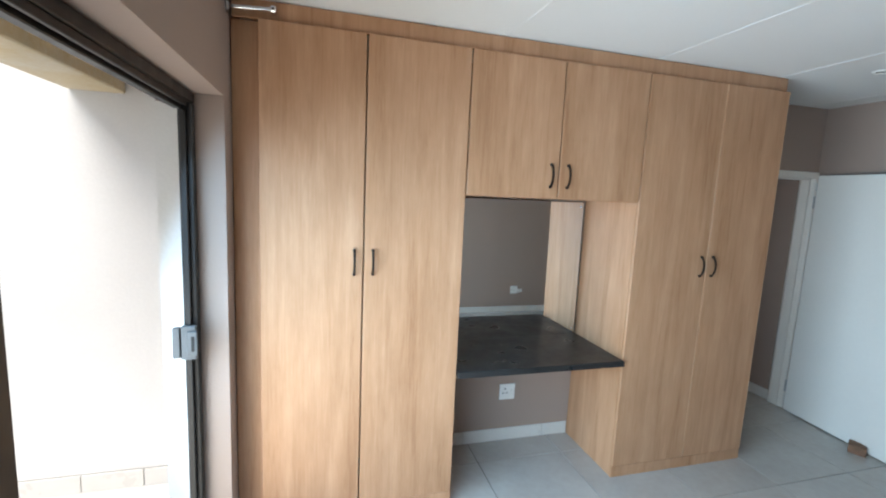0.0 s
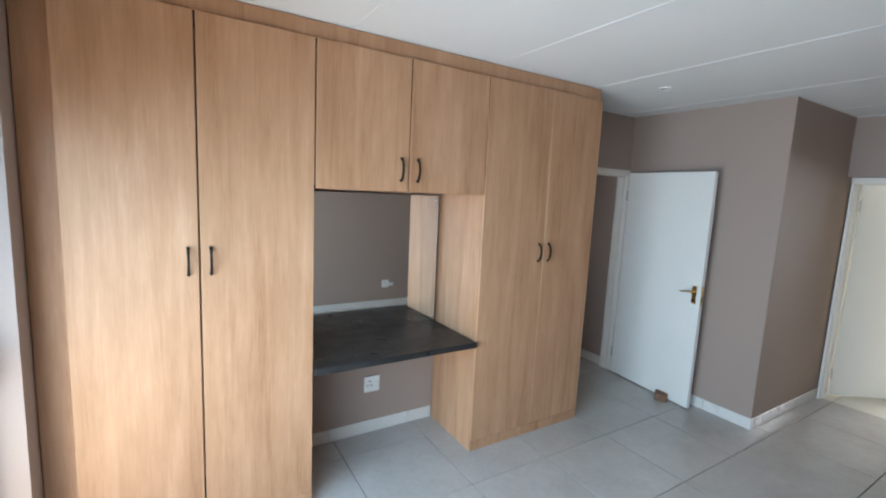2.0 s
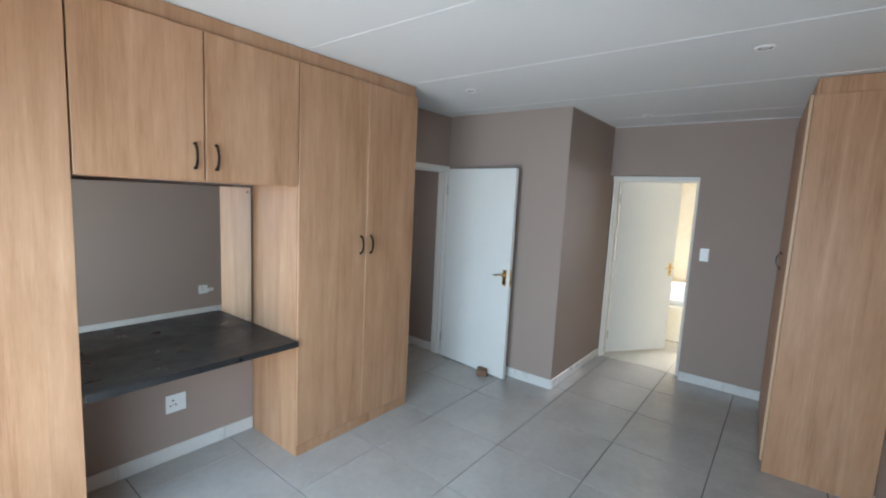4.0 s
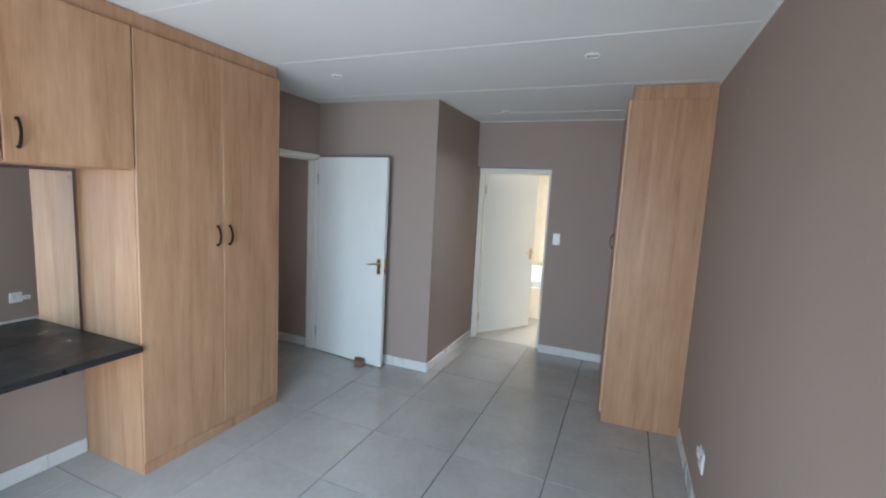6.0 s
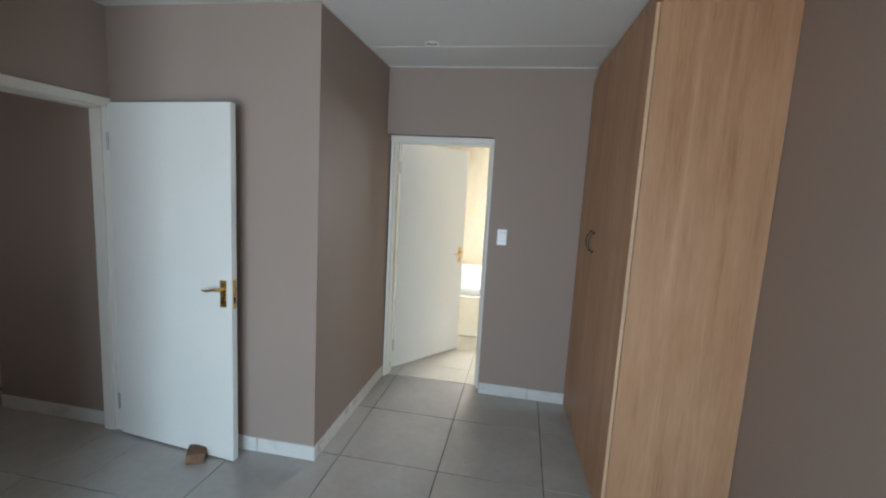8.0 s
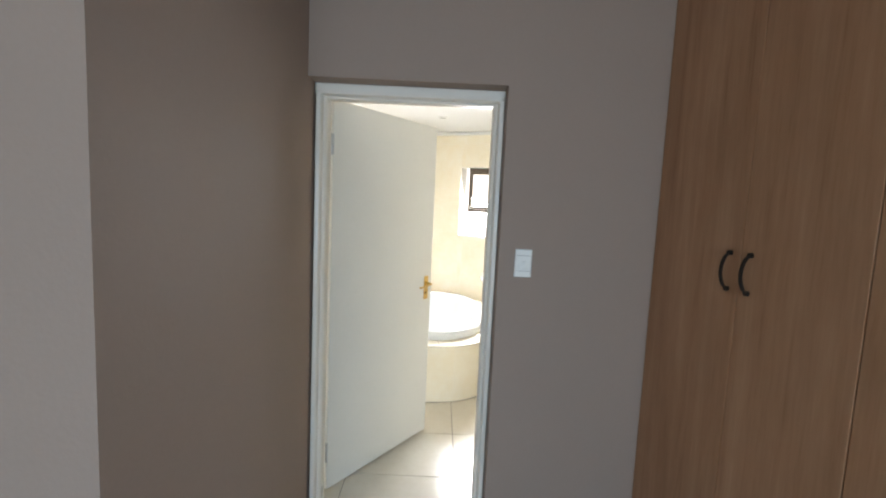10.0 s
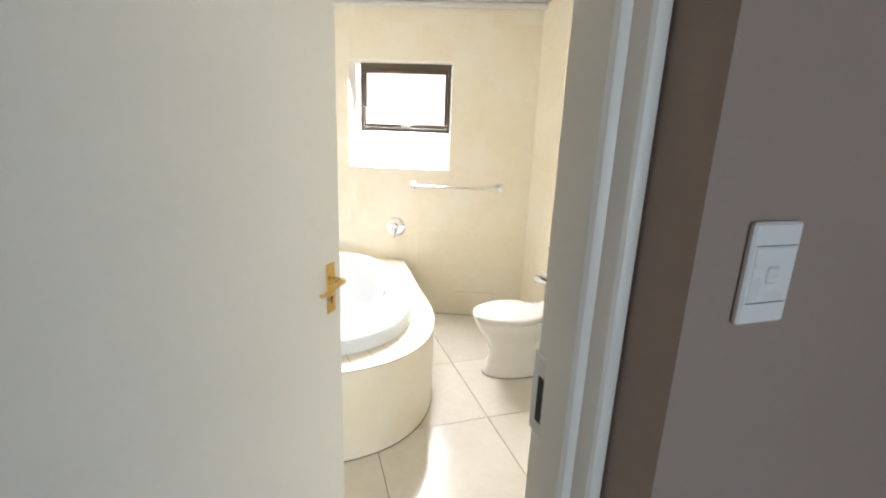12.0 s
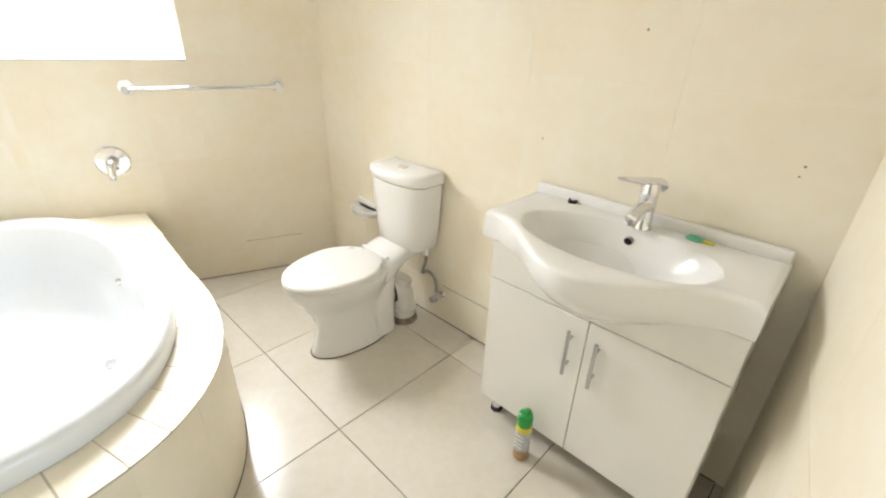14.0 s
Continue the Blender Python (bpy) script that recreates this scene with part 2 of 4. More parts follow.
def part(name, bm, mat, parent, label="", sharp=27):
    """One mesh, with its points in the world, under a thing or a part."""
    ob = new(name, mesh_of(name, bm, mat, sharp))
    ob.parent = parent
    ob.matrix_parent_inverse = Matrix.Identity(4) if parent.parent else parent.matrix_basis.inverted()
    return tagged(ob, label) if label else ob


def thing(name, at, label, category, group="", kind=""):
    ob = new(name)
    ob.empty_display_size = 0.1
    ob.matrix_basis = Matrix.Translation(at)
    return tagged(ob, label, category, group, kind)


def solid(name, bm, mat, label="", category="", kind="", group="", sharp=27):
    return tagged(new(name, mesh_of(name, bm, mat, sharp)), label, category, group, kind)


def new_bm():
    return bmesh.new()


def structure(name, boxes, mat, bevel=0.0, label=""):
    bm = new_bm()
    for b in boxes:
        box(bm, *b, bevel)
    return solid(name, bm, mat, label, kind="structure")


# ---- the shell: walls, ceilings, openings ----
CEIL, BCEIL = 2.538, 2.37
XL, XB, YB, YS = -0.605, 4.872, 2.645, -0.793  # bedroom faces: glass-door wall, bath wall, wardrobe wall, plain wall
XC, YC = 3.71, 1.338  # the corner of the block beside the bedroom door
structure("wall_plain_side", [(XL - 0.25, XB + 0.24, YS - 0.22, YS, -0.1, 2.7)], "taupe")
structure("wall_wardrobe_side", [(XL - 0.25, 2.808, YB, YB + 0.11, -0.1, 2.7), (2.808, 3.705, YB, YB + 0.11, 2.01, 2.7), (3.705, XC + 0.001, YB, YB + 0.11, -0.1, 2.7)], "taupe")
structure("wall_glass_door_side", [(XL - 0.25, XL, 2.0, YB, -0.1, 2.7), (XL - 0.25, XL, YS, 2.0, 2.095, 2.7), (XL - 0.25, XL, YS, -0.72, -0.1, 2.095)], "taupe")
structure("wall_block_face", [(XC, XB, YC, YC + 0.12, -0.1, 2.7), (XC, XC + 0.12, YC + 0.12, 3.60, -0.1, 2.7)], "taupe")
structure("wall_bath_door", [(XB, XB + 0.235, YC, 1.70, -0.1, 2.7), (XB, XB + 0.235, YS, 0.494, -0.1, 2.7), (XB, XB + 0.235, 0.494, YC, 2.034, 2.7)], "taupe")
# the gap at x 1.9 is an added, unseen opening for corridor light
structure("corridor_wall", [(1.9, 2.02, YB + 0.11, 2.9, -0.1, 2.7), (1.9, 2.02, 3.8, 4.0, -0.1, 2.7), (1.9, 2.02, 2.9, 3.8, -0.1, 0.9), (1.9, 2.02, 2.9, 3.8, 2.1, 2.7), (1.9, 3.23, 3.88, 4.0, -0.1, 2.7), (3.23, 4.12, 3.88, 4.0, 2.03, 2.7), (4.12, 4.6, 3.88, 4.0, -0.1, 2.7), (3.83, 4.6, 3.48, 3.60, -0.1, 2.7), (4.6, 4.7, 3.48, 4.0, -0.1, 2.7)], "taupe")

bm = new_bm()
box(bm, XL - 0.25, XB + 0.02, YS - 0.1, 4.3, CEIL, CEIL + 0.1)
for sx in (-0.21, 0.71, 1.63, 2.525, 3.50, 4.425):
    bmesh.ops.create_cube(bm, size=1.0, matrix=Matrix.LocRotScale((sx, 0.93, CEIL - 0.001), Euler((0, 0, radians(random.uniform(-0.35, 0.35)))), (0.042, 3.42, 0.0030)))
box(bm, XL, XB, YS, YS + 0.006, CEIL - 0.012, CEIL)
box(bm, 3.72, XB - 0.001, YC - 0.004, YC, CEIL - 0.006, CEIL)
box(bm, XB - 0.004, XB, YS, YC, CEIL - 0.006, CEIL)
solid("ceiling", bm, "ceiling", kind="structure")
structure("ceiling_bath", [(5.05, 8.6, -0.9, 1.75, BCEIL, BCEIL + 0.12)], "ceiling")

# the bath's walls: core behind the tiles
K = 0.4
TW = Vector((K, 1, 0)).normalized()  # along the skewed outer wall
NW = Vector((-1, K, 0)).normalized()  # into the room
SKEW = Matrix(((TW.x, NW.x, 0, 7.86), (TW.y, NW.y, 0, 0), (0, 0, 1, 0), (0, 0, 0, 1)))
YR, YLB = -0.765, 1.66
U0, U1 = YR / TW.y - 0.06, YLB / TW.y + 0.1
W0, W1, WZ0, WZ1 = -0.19, 0.59, 1.19, 1.975
bm = new_bm()
for u0, u1, z0, z1 in ((U0, W0, -0.1, 2.6), (W1, U1, -0.1, 2.6), (W0, W1, -0.1, WZ0), (W0, W1, WZ1, 2.6)):
    box(bm, u0, u1, -0.22, -0.0008, z0, z1, 0, SKEW)
solid("bath_wall_window_side", bm, "cream_grout", kind="structure")
structure("bath_wall_basin_side", [(5.0, 7.75, YR - 0.2, YR - 0.0008, -0.1, 2.6)], "cream_grout")
structure("bath_wall_tub_side", [(5.107, 8.75, YLB + 0.0008, YLB + 0.2, -0.1, 2.6)], "cream_grout")
NEAR = Vector((0.155, -1.25, 0)).normalized()
NEARM = Matrix(((NEAR.x, -NEAR.y, 0, 5.118), (NEAR.y, NEAR.x, 0, 0.49), (0, 0, 1, 0), (0, 0, 0, 1)))
bm = new_bm()
box(bm, 0.0, 1.30, -0.14, -0.0008, -0.1, 2.6, 0, NEARM)
solid("bath_wall_near", bm, "cream_grout", kind="structure")
structure("bath_wall_over_door", [(5.107, 5.112, 0.49, 1.66, 2.03, 2.6), (5.107, 5.112, 1.31, 1.66, -0.1, 2.03)], "cream_grout")

# ---- floors ----
floor = structure("floor", [(-0.86, 5.3, YS - 0.1, 4.3, -0.12, -0.006)], "grout", label="dark grout bed under pale grey floor tiles")
bath_floor = structure("floor_bath", [(5.3, 8.7, -0.95, 1.75, -0.12, -0.006)], "grout", label="dark grout bed under pale bathroom floor tiles")

# ---- bedroom wardrobe ----
DX = [-0.490, -0.012, 0.502, 1.026, 1.558, 2.099, 2.588]
DY, DTOP, NICHE, PL = 2.104, 2.452, 1.732, 0.075


def bow_handle(parent, x, y, z0, z1, mat="bronze", out=-1.0):
    """A flat bowed strap handle that stands off a door facing -y (out = -1) or +y (out = 1)."""
    b = new_bm()
    rings = []
    for k in range(13):
        s = k / 12
        z = z0 + (z1 - z0) * s
        bow = 0.006 + 0.024 * math.sin(math.pi * s) ** 0.6
        w = 0.0065 - 0.0012 * math.sin(math.pi * s)
        yy = y + out * bow
        rings.append([(x - w, yy - 0.003, z), (x + w, yy - 0.003, z), (x + w, yy + 0.003, z), (x - w, yy + 0.003, z)])
    loft(b, rings)
    for z in (z0, z1):
        rod(b, (x, y, z), (x, y + out * 0.011, z), 0.0085, 0.0075, 14)
    return part("handle", b, mat, parent, "dark bronze bow handle")


def board(parent, name, x0, x1, y0, y1, z0, z1, mat="wood", bevel=0.0015, label=""):
    b = new_bm()
    box(b, x0, x1, y0, y1, z0, z1, bevel)
    return part(name, b, mat, parent, label)


GAP = 0.0038


def tall_unit(x0, xm, x1, label, hz):
    w = thing("wardrobe", ((x0 + x1) / 2, 2.37, 0), label, "wardrobe", "built-in wardrobe units")
    board(w, "side_panel", x0 + 0.001, x0 + 0.017, DY + 0.02, 2.64, 0, DTOP)
    board(w, "side_panel", x1 - 0.017, x1 - 0.001, DY + 0.02, 2.64, 0, DTOP)
    board(w, "back_panel", x0 + 0.018, x1 - 0.018, 2.625, 2.64, 0.0, DTOP)
    board(w, "plinth", x0 + 0.001, x1 - 0.001, DY + 0.004, DY + 0.019, 0, PL - 0.004)
    for a, b, hx in ((x0, xm, xm - 0.045), (xm, x1, xm + 0.045)):
        d = board(w, "door", a + GAP, b - GAP, DY, DY + 0.017, PL, DTOP, "wood", 0.002)
        if x0 > 1:
            e = new_bm()
            box(e, b - GAP, b - GAP + 0.004, DY + 0.002, DY + 0.016, PL + 0.002, DTOP - 0.002)
            part("edge_strip", e, "edging", d)
        bow_handle(d, hx, DY, hz, hz + 0.118)
    return w


tall_unit(DX[0], DX[1], DX[2], "tall beech laminate wardrobe with two closed doors, beside the glass door", 1.322)
tall_unit(DX[4], DX[5], DX[6], "tall beech laminate wardrobe with two closed doors, beside the bedroom door", 1.295)
up = thing("overhead_cabinet", ((DX[2] + DX[4]) / 2, 2.37, NICHE), "beech laminate overhead cabinet above the dressing niche, doors closed", "cabinet")
board(up, "bottom_panel", DX[2] + 0.003, DX[4] - 0.003, DY + 0.02, 2.64, NICHE - 0.003, NICHE + 0.013)
board(up, "back_panel", DX[2] + 0.003, DX[4] - 0.003, 2.626, 2.64, NICHE + 0.014, DTOP)
for a, b, hx in ((DX[2], DX[3], DX[3] - 0.049), (DX[3], DX[4], DX[3] + 0.053)):
    d = board(up, "door", a + GAP, b - GAP, DY, DY + 0.017, NICHE + 0.002, DTOP, "wood", 0.002)
    bow_handle(d, hx, DY, 1.795, 1.913)
top = thing("wardrobe_pelmet", (1.0, 2.3, DTOP), "beech laminate filler boards between the wardrobe tops and the ceiling", "pelmet")
board(top, "front_board", XL + 0.012, DX[6] - 0.01, DY + 0.018, DY + 0.034, DTOP + 0.001, CEIL - 0.004)
board(top, "end_board", DX[6] - 0.026, DX[6] - 0.010, DY + 0.035, 2.64, DTOP + 0.001, CEIL - 0.004)
fil = thing("filler_strip", (-0.55, 2.15, 0), "beech laminate filler strip between wardrobe and wall", "filler strip")
board(fil, "strip", XL + 0.003, DX[0] - 0.001, DY + 0.045, DY + 0.061, 0, DTOP)

desk = thing("desk_top", (1.03, 2.36, 0.74), "black speckled dressing-table top with dusty smears, fixed in the niche", "desk top")
b = new_bm()
box(b, DX[2] + 0.004, DX[4] - 0.004, DY - 0.022, 2.638, 0.744, 0.780, 0.006)
part("slab", b, "black_top", desk)
b = new_bm()
box(b, DX[2] + 0.004, DX[4] - 0.004, DY - 0.0245, DY - 0.0225, 0.746, 0.778, 0.0008)
part("front_edge", b, "black_top", desk, "worn black edge strip")

mir = thing("mirror", (1.03, 2.63, 0.785), "frameless wall mirror above the black dressing-table top", "mirror")
LEAN = Matrix.Translation((0, 2.606, 0.7815)) @ Matrix.Rotation(radians(-0.45), 4, "X")
b = new_bm()
box(b, DX[2] + 0.02, DX[4] - 0.028, 0.0, 0.005, 0.0, 0.93, 0.001, LEAN)
part("pane", b, "mirror", mir)
for cx in (DX[2] + 0.05, DX[4] - 0.05):
    for cz in (0.04, 0.90):
        b = new_bm()
        rod(b, LEAN @ Vector((cx, 0, cz)), LEAN @ Vector((cx, -0.003, cz)), 0.007, 0.006, 14)
        part("screw_cap", b, "steel", mir)
b = new_bm()
box(b, DX[2] + 0.03, DX[4] - 0.036, 0.0052, 0.010, 0.005, 0.925, 0, LEAN)
part("backing", b, "grey_metal", mir)


def socket(at, w, h, axis, holes, label, name="wall_socket", switchy=False):
    """A white plate on a wall; axis: the way that it faces, '-y', '+y' or '-x'."""
    s = thing(name, at, label, "socket" if not switchy else "light switch")
    turn = {"-y": 0, "+y": 180, "-x": -90}[axis]
    m = Matrix.Translation(at) @ Matrix.Rotation(radians(turn), 4, "Z")
    b = new_bm()
    box(b, -w / 2, w / 2, -0.010, 0.0, -h / 2, h / 2, 0.003, m)
    part("plate", b, "plastic", s)
    for hx, hz, r in holes:
        b = new_bm()
        rod(b, m @ Vector((hx, -0.0125, hz)), m @ Vector((hx, -0.009, hz)), r, r, 12)
        part("pin_hole", b, "dark", s)
    if switchy:
        b = new_bm()
        box(b, -w * 0.41, w * 0.41, -0.0112, -0.009, -h * 0.265, h * 0.265, 0.0008, m)
        part("module", b, "plastic", s)
        b = new_bm()
        box(b, -0.009, 0.009, -0.0135, -0.010, -0.010, 0.010, 0.0025, m)
        part("rocker", b, "plastic", s)
        for zz in (-h * 0.28, h * 0.28):
            b = new_bm()
            box(b, -w * 0.42, w * 0.42, -0.0106, -0.0098, zz - 0.0005, zz + 0.0005, 0, m)
            part("seam", b, "grout", s)
    else:
        b = new_bm()
        box(b, w * 0.18, w * 0.36, -0.0145, -0.009, -0.012, 0.012, 0.002, m)
        part("rocker", b, "plastic", s)
    return s


socket((1.060, YB, 0.365), 0.115, 0.115, "-y", [(-0.018, 0.022, 0.0055), (-0.034, -0.008, 0.0045), (-0.002, -0.008, 0.0045), (-0.018, -0.006, 0.003)], "white square single power socket under the dressing table")
socket((2.645, YS, 0.345), 0.115, 0.115, "+y", [(0.018, 0.022, 0.0055), (0.034, -0.008, 0.0045), (0.002, -0.008, 0.0045)], "white square power socket low on the plain wall")
socket((2.742, YS, 0.332), 0.075, 0.048, "+y", [(0.0, 0.0, 0.005)], "small white aerial socket beside the power socket", "aerial_socket")
socket((XB, 0.388, 1.284), 0.074, 0.122, "-x", [], "white light switch beside the bathroom door", "light_switch", True)

# curtain rail stub at the ceiling beside the wardrobe
cr = thing("curtain_rail_end", (-0.56, 2.09, 2.50), "short silver curtain rail end fixed high on the wall", "curtain rail")
b = new_bm()
box(b, XL, -0.430, 2.076, 2.084, 2.470, 2.484, 0.002, Matrix.Translation((XL, 2.08, 2.477)) @ Matrix.Rotation(radians(-3.0), 4, "Y") @ Matrix.Translation((-XL, -2.08, -2.477)))
part("bar", b, "chrome", cr)
b = new_bm()
box(b, XL, XL + 0.008, 2.058, 2.102, 2.452, 2.500, 0.003)
part("bracket", b, "steel", cr)
b = new_bm()
box(b, -0.432, -0.408, 2.070, 2.120, 2.474, 2.500, 0.004)
hk2 = part("end_hook", b, "chrome", cr)
b = new_bm()
rod(b, (-0.420, 2.0702, 2.487), (-0.420, 2.067, 2.487), 0.005, 0.004, 12)
part("screw", b, "dark", hk2)


def downlight(x, y, z, group):
    d = thing("downlight", (x, y, z), "small round recessed ceiling downlight, unlit, with white rim", "downlight", group)
    b = new_bm()
    prof = [(0.031, 0.0), (0.034, -0.007), (0.044, -0.006), (0.047, -0.001), (0.047, 0.002)]
    loft(b, [[(x + r * math.cos(2 * math.pi * k / 28), y + r * math.sin(2 * math.pi * k / 28), z + h) for k in range(28)] for r, h in prof], cap=False)
    part("rim", b, "plastic", d)
    b = new_bm()
    rod(b, (x, y, z - 0.004), (x, y, z - 0.001), 0.022, 0.031, 24)
    part("bulb", b, "lamp_glass", d)
    b = new_bm()
    loft(b, [[(x + r * math.cos(2 * math.pi * k / 28), y + r * math.sin(2 * math.pi * k / 28), z - 0.0035) for k in range(28)] for r in (0.031, 0.022)], cap=False)
    part("reflector", b, "dark", d)


for p in ((2.812, -0.025), (2.872, 1.812), (4.35, 0.893)):
    downlight(*p, CEIL, "bedroom downlights")
downlight(7.30, 0.78, BCEIL, "bathroom downlight")


# ---- doors ----
def lever_set(leaf, m):
    """A plate with lever and keyhole on a leaf face; m: from plate space (x along the leaf to its free edge, y off the face, z up)."""
    b = new_bm()
    box(b, -0.021, 0.021, 0.0, 0.004, -0.075, 0.075, 0.0015, m)
    plate = part("lock_plate", b, "brass", leaf, "worn brass lock plate")
    b = new_bm()
    rod(b, m @ Vector((0, 0.003, 0.028)), m @ Vector((0, 0.046, 0.028)), 0.0095, 0.008, 16)
    part("spindle_collar", b, "brass", plate)
    b = new_bm()
    tube(b, [m @ Vector(q) for q in ((0.002, 0.044, 0.028), (-0.03, 0.048, 0.027), (-0.062, 0.045, 0.019), (-0.092, 0.041, 0.014), (-0.106, 0.039, 0.016))], [0.0075, 0.0068, 0.0062, 0.0056, 0.0048], 12)
    part("lever", b, "brass", plate)
    b = new_bm()
    rod(b, m @ Vector((0, 0.003, -0.030)), m @ Vector((0, 0.0048, -0.030)), 0.0055, 0.0055, 12)
    box(b, -0.0028, 0.0028, 0.003, 0.0048, -0.046, -0.030, 0, m)
    part("keyhole", b, "dark", plate)
    for zz in (-0.066, 0.066):
        b = new_bm()
        rod(b, m @ Vector((0, 0.003, zz)), m @ Vector((0, 0.0055, zz)), 0.0042, 0.0035, 10)
        part("screw", b, "brass", plate)


def door_leaf(door, hinge, tip, face, length, z0=0.012, z1=2.005, thick=0.040):
    """A flush leaf from hinge towards tip; face: +1 or -1, the side on which its thickness lies."""
    h, e = Vector((*hinge, 0)), Vector((*tip, 0))
    along = (e - h).normalized()
    off = Vector((-along.y, along.x, 0)) * face
    m = Matrix(((along.x, off.x, 0, h.x), (along.y, off.y, 0, h.y), (0, 0, 1, 0), (0, 0, 0, 1)))
    b = new_bm()
    box(b, 0, length, 0, thick, z0, z1, 0.0025, m)
    leaf = part("leaf", b, "door_paint", door, "flush white painted door leaf")
    lever_set(leaf, m @ Matrix.Translation((length - 0.055, 0, 0.99)) @ Matrix.Diagonal((1, -1, 1, 1)))
    lever_set(leaf, m @ Matrix.Translation((length - 0.055, thick, 0.99)))
    b = new_bm()
    box(b, length - 0.0005, length + 0.0015, 0.009, 0.031, 0.91, 1.07, 0, m)
    fore = part("lock_forend", b, "brass", leaf, "brass lock forend in the door edge")
    b = new_bm()
    box(b, length + 0.001, length + 0.009, 0.013, 0.027, 1.0, 1.022, 0.002, m)
    part("latch", b, "brass", fore)
    b = new_bm()
    box(b, length + 0.0012, length + 0.0022, 0.013, 0.027, 0.945, 0.975, 0, m)
    part("bolt_slot", b, "dark", fore)
    for hz in (0.22, 1.79):
        b = new_bm()
        rod(b, m @ Vector((-0.006, -0.003, hz - 0.05)), m @ Vector((-0.006, -0.003, hz + 0.05)), 0.0065, 0.0065, 12)
        box(b, -0.005, 0.0, -0.002, 0.03, hz - 0.05, hz + 0.05, 0, m)
        part("hinge", b, "steel", leaf)
    return leaf


def steel_jamb(door, poly, z0, z1, name="jamb"):
    """An upright of a pressed steel door frame, of the given outline in plan."""
    b = new_bm()
    loft(b, [[(x, y, z) for x, y in poly] for z in (z0, z1)])
    return part(name, b, "frame_paint", door, sharp=20)


# bathroom door: deep pressed frame through the wall, leaf swung in
d2 = thing("door_bath", (5.0, 0.9, 0), "white flush bathroom door standing half open in a white steel frame", "door", kind="structure")
XA, XE = 4.955, 5.119
right = [(XA, 0.498), (XA, 0.508), (XA + 0.002, 0.5145), (XA + 0.007, 0.5185), (XA + 0.013, 0.520), (XA + 0.036, 0.5215), (XA + 0.038, 0.527), (XA + 0.042, 0.533), (XA + 0.049, 0.537), (XA + 0.056, 0.538), (XE - 0.050, 0.538), (XE - 0.045, 0.522), (XE, 0.522), (XE, 0.4875), (XA + 0.05, 0.4875)]
steel_jamb(d2, right, 0, 2.0)
left_side = [(x, 1.825 - y) for x, y in right]
steel_jamb(d2, left_side, 0, 2.0)
b = new_bm()
box(b, XA, XA + 0.05, 0.492, 1.333, 1.985, 2.032, 0.004)
box(b, XA + 0.05, XE - 0.052, 0.53, 1.295, 1.975, 2.030, 0.003)
box(b, XE - 0.052, XE, 0.49, 1.335, 1.995, 2.032, 0.002)
part("frame_head", b, "frame_paint", d2)
door_leaf(d2, (5.130, 1.292), (5.806, 0.803), 1, 0.834)
b = new_bm()
box(b, XE - 0.034, XE + 0.007, 0.5215, 0.5245, 0.925, 1.075, 0.001)
strike = part("strike_plate", b, "steel", d2, "scratched steel strike plate")
b = new_bm()
box(b, XE - 0.030, XE - 0.011, 0.5240, 0.5252, 0.95, 1.035)
part("strike_hole", b, "dark", strike)
b = new_bm()
tube(b, [(XE + 0.006, 0.5230, 0.99), (XE + 0.010, 0.5220, 0.99), (XE + 0.013, 0.5185, 0.99)], 0.0015, 8)
bmesh.ops.scale(b, vec=(1, 1, 34), space=Matrix.Translation((0, 0, -0.99)), verts=b.verts)
part("curved_lip", b, "steel", strike)
for sz in (0.938, 1.062):
    b = new_bm()
    rod(b, (XE - 0.012, 0.5242, sz), (XE - 0.012, 0.526, sz), 0.004, 0.003, 10)
    part("screw", b, "steel", strike)

# bedroom door: leaf folded back beside the block
d1 = thing("door_bedroom", (3.2, 2.7, 0), "white flush bedroom door folded wide open, brass lever, white steel frame", "door", kind="structure")
for xi in (3.686, 2.835):
    s = 1 if xi > 3 else -1
    poly = [(xi, YB + 0.03), (xi, YB - 0.002), (xi + s * 0.006, YB - 0.012), (xi + s * 0.046, YB - 0.014), (xi + s * 0.052, YB - 0.006), (xi + s * 0.052, YB + 0.001), (xi + s * 0.027, YB + 0.001), (xi + s * 0.027, YB + 0.109), (xi + s * 0.05, YB + 0.112), (xi + s * 0.05, YB + 0.122), (xi + s * 0.004, YB + 0.122), (xi - s * 0.012, YB + 0.10), (xi - s * 0.012, YB + 0.03)]
    steel_jamb(d1, poly, 0, 1.985)
b = new_bm()
box(b, 2.785, 3.709, YB - 0.014, YB + 0.03, 1.985, 2.034, 0.004)
box(b, 2.835, 3.686, YB + 0.03, YB + 0.122, 1.972, 2.012, 0.003)
part("frame_head", b, "frame_paint", d1)
door_leaf(d1, (3.652, 2.598), (3.566, 1.760), 1, 0.842)

br = solid("brick", box(new_bm(), -0.058, 0.058, -0.050, 0.050, 0, 0.060, 0.008), "brick", "rough brown half brick wedging the bedroom door open", "brick")
br.matrix_basis = pose(3.555, 1.985, 0, 0, 0, 28)
bmd = new_bm()
bmd.from_mesh(br.data)
bmesh.ops.subdivide_edges(bmd, edges=bmd.edges, cuts=2, use_grid_fill=True)
for v in bmd.verts:
    if v.co.z > 0.004:
        v.co += Vector(noise.noise_vector(v.co * 38)) * 0.0055
bmd.to_mesh(br.data)
bmd.free()

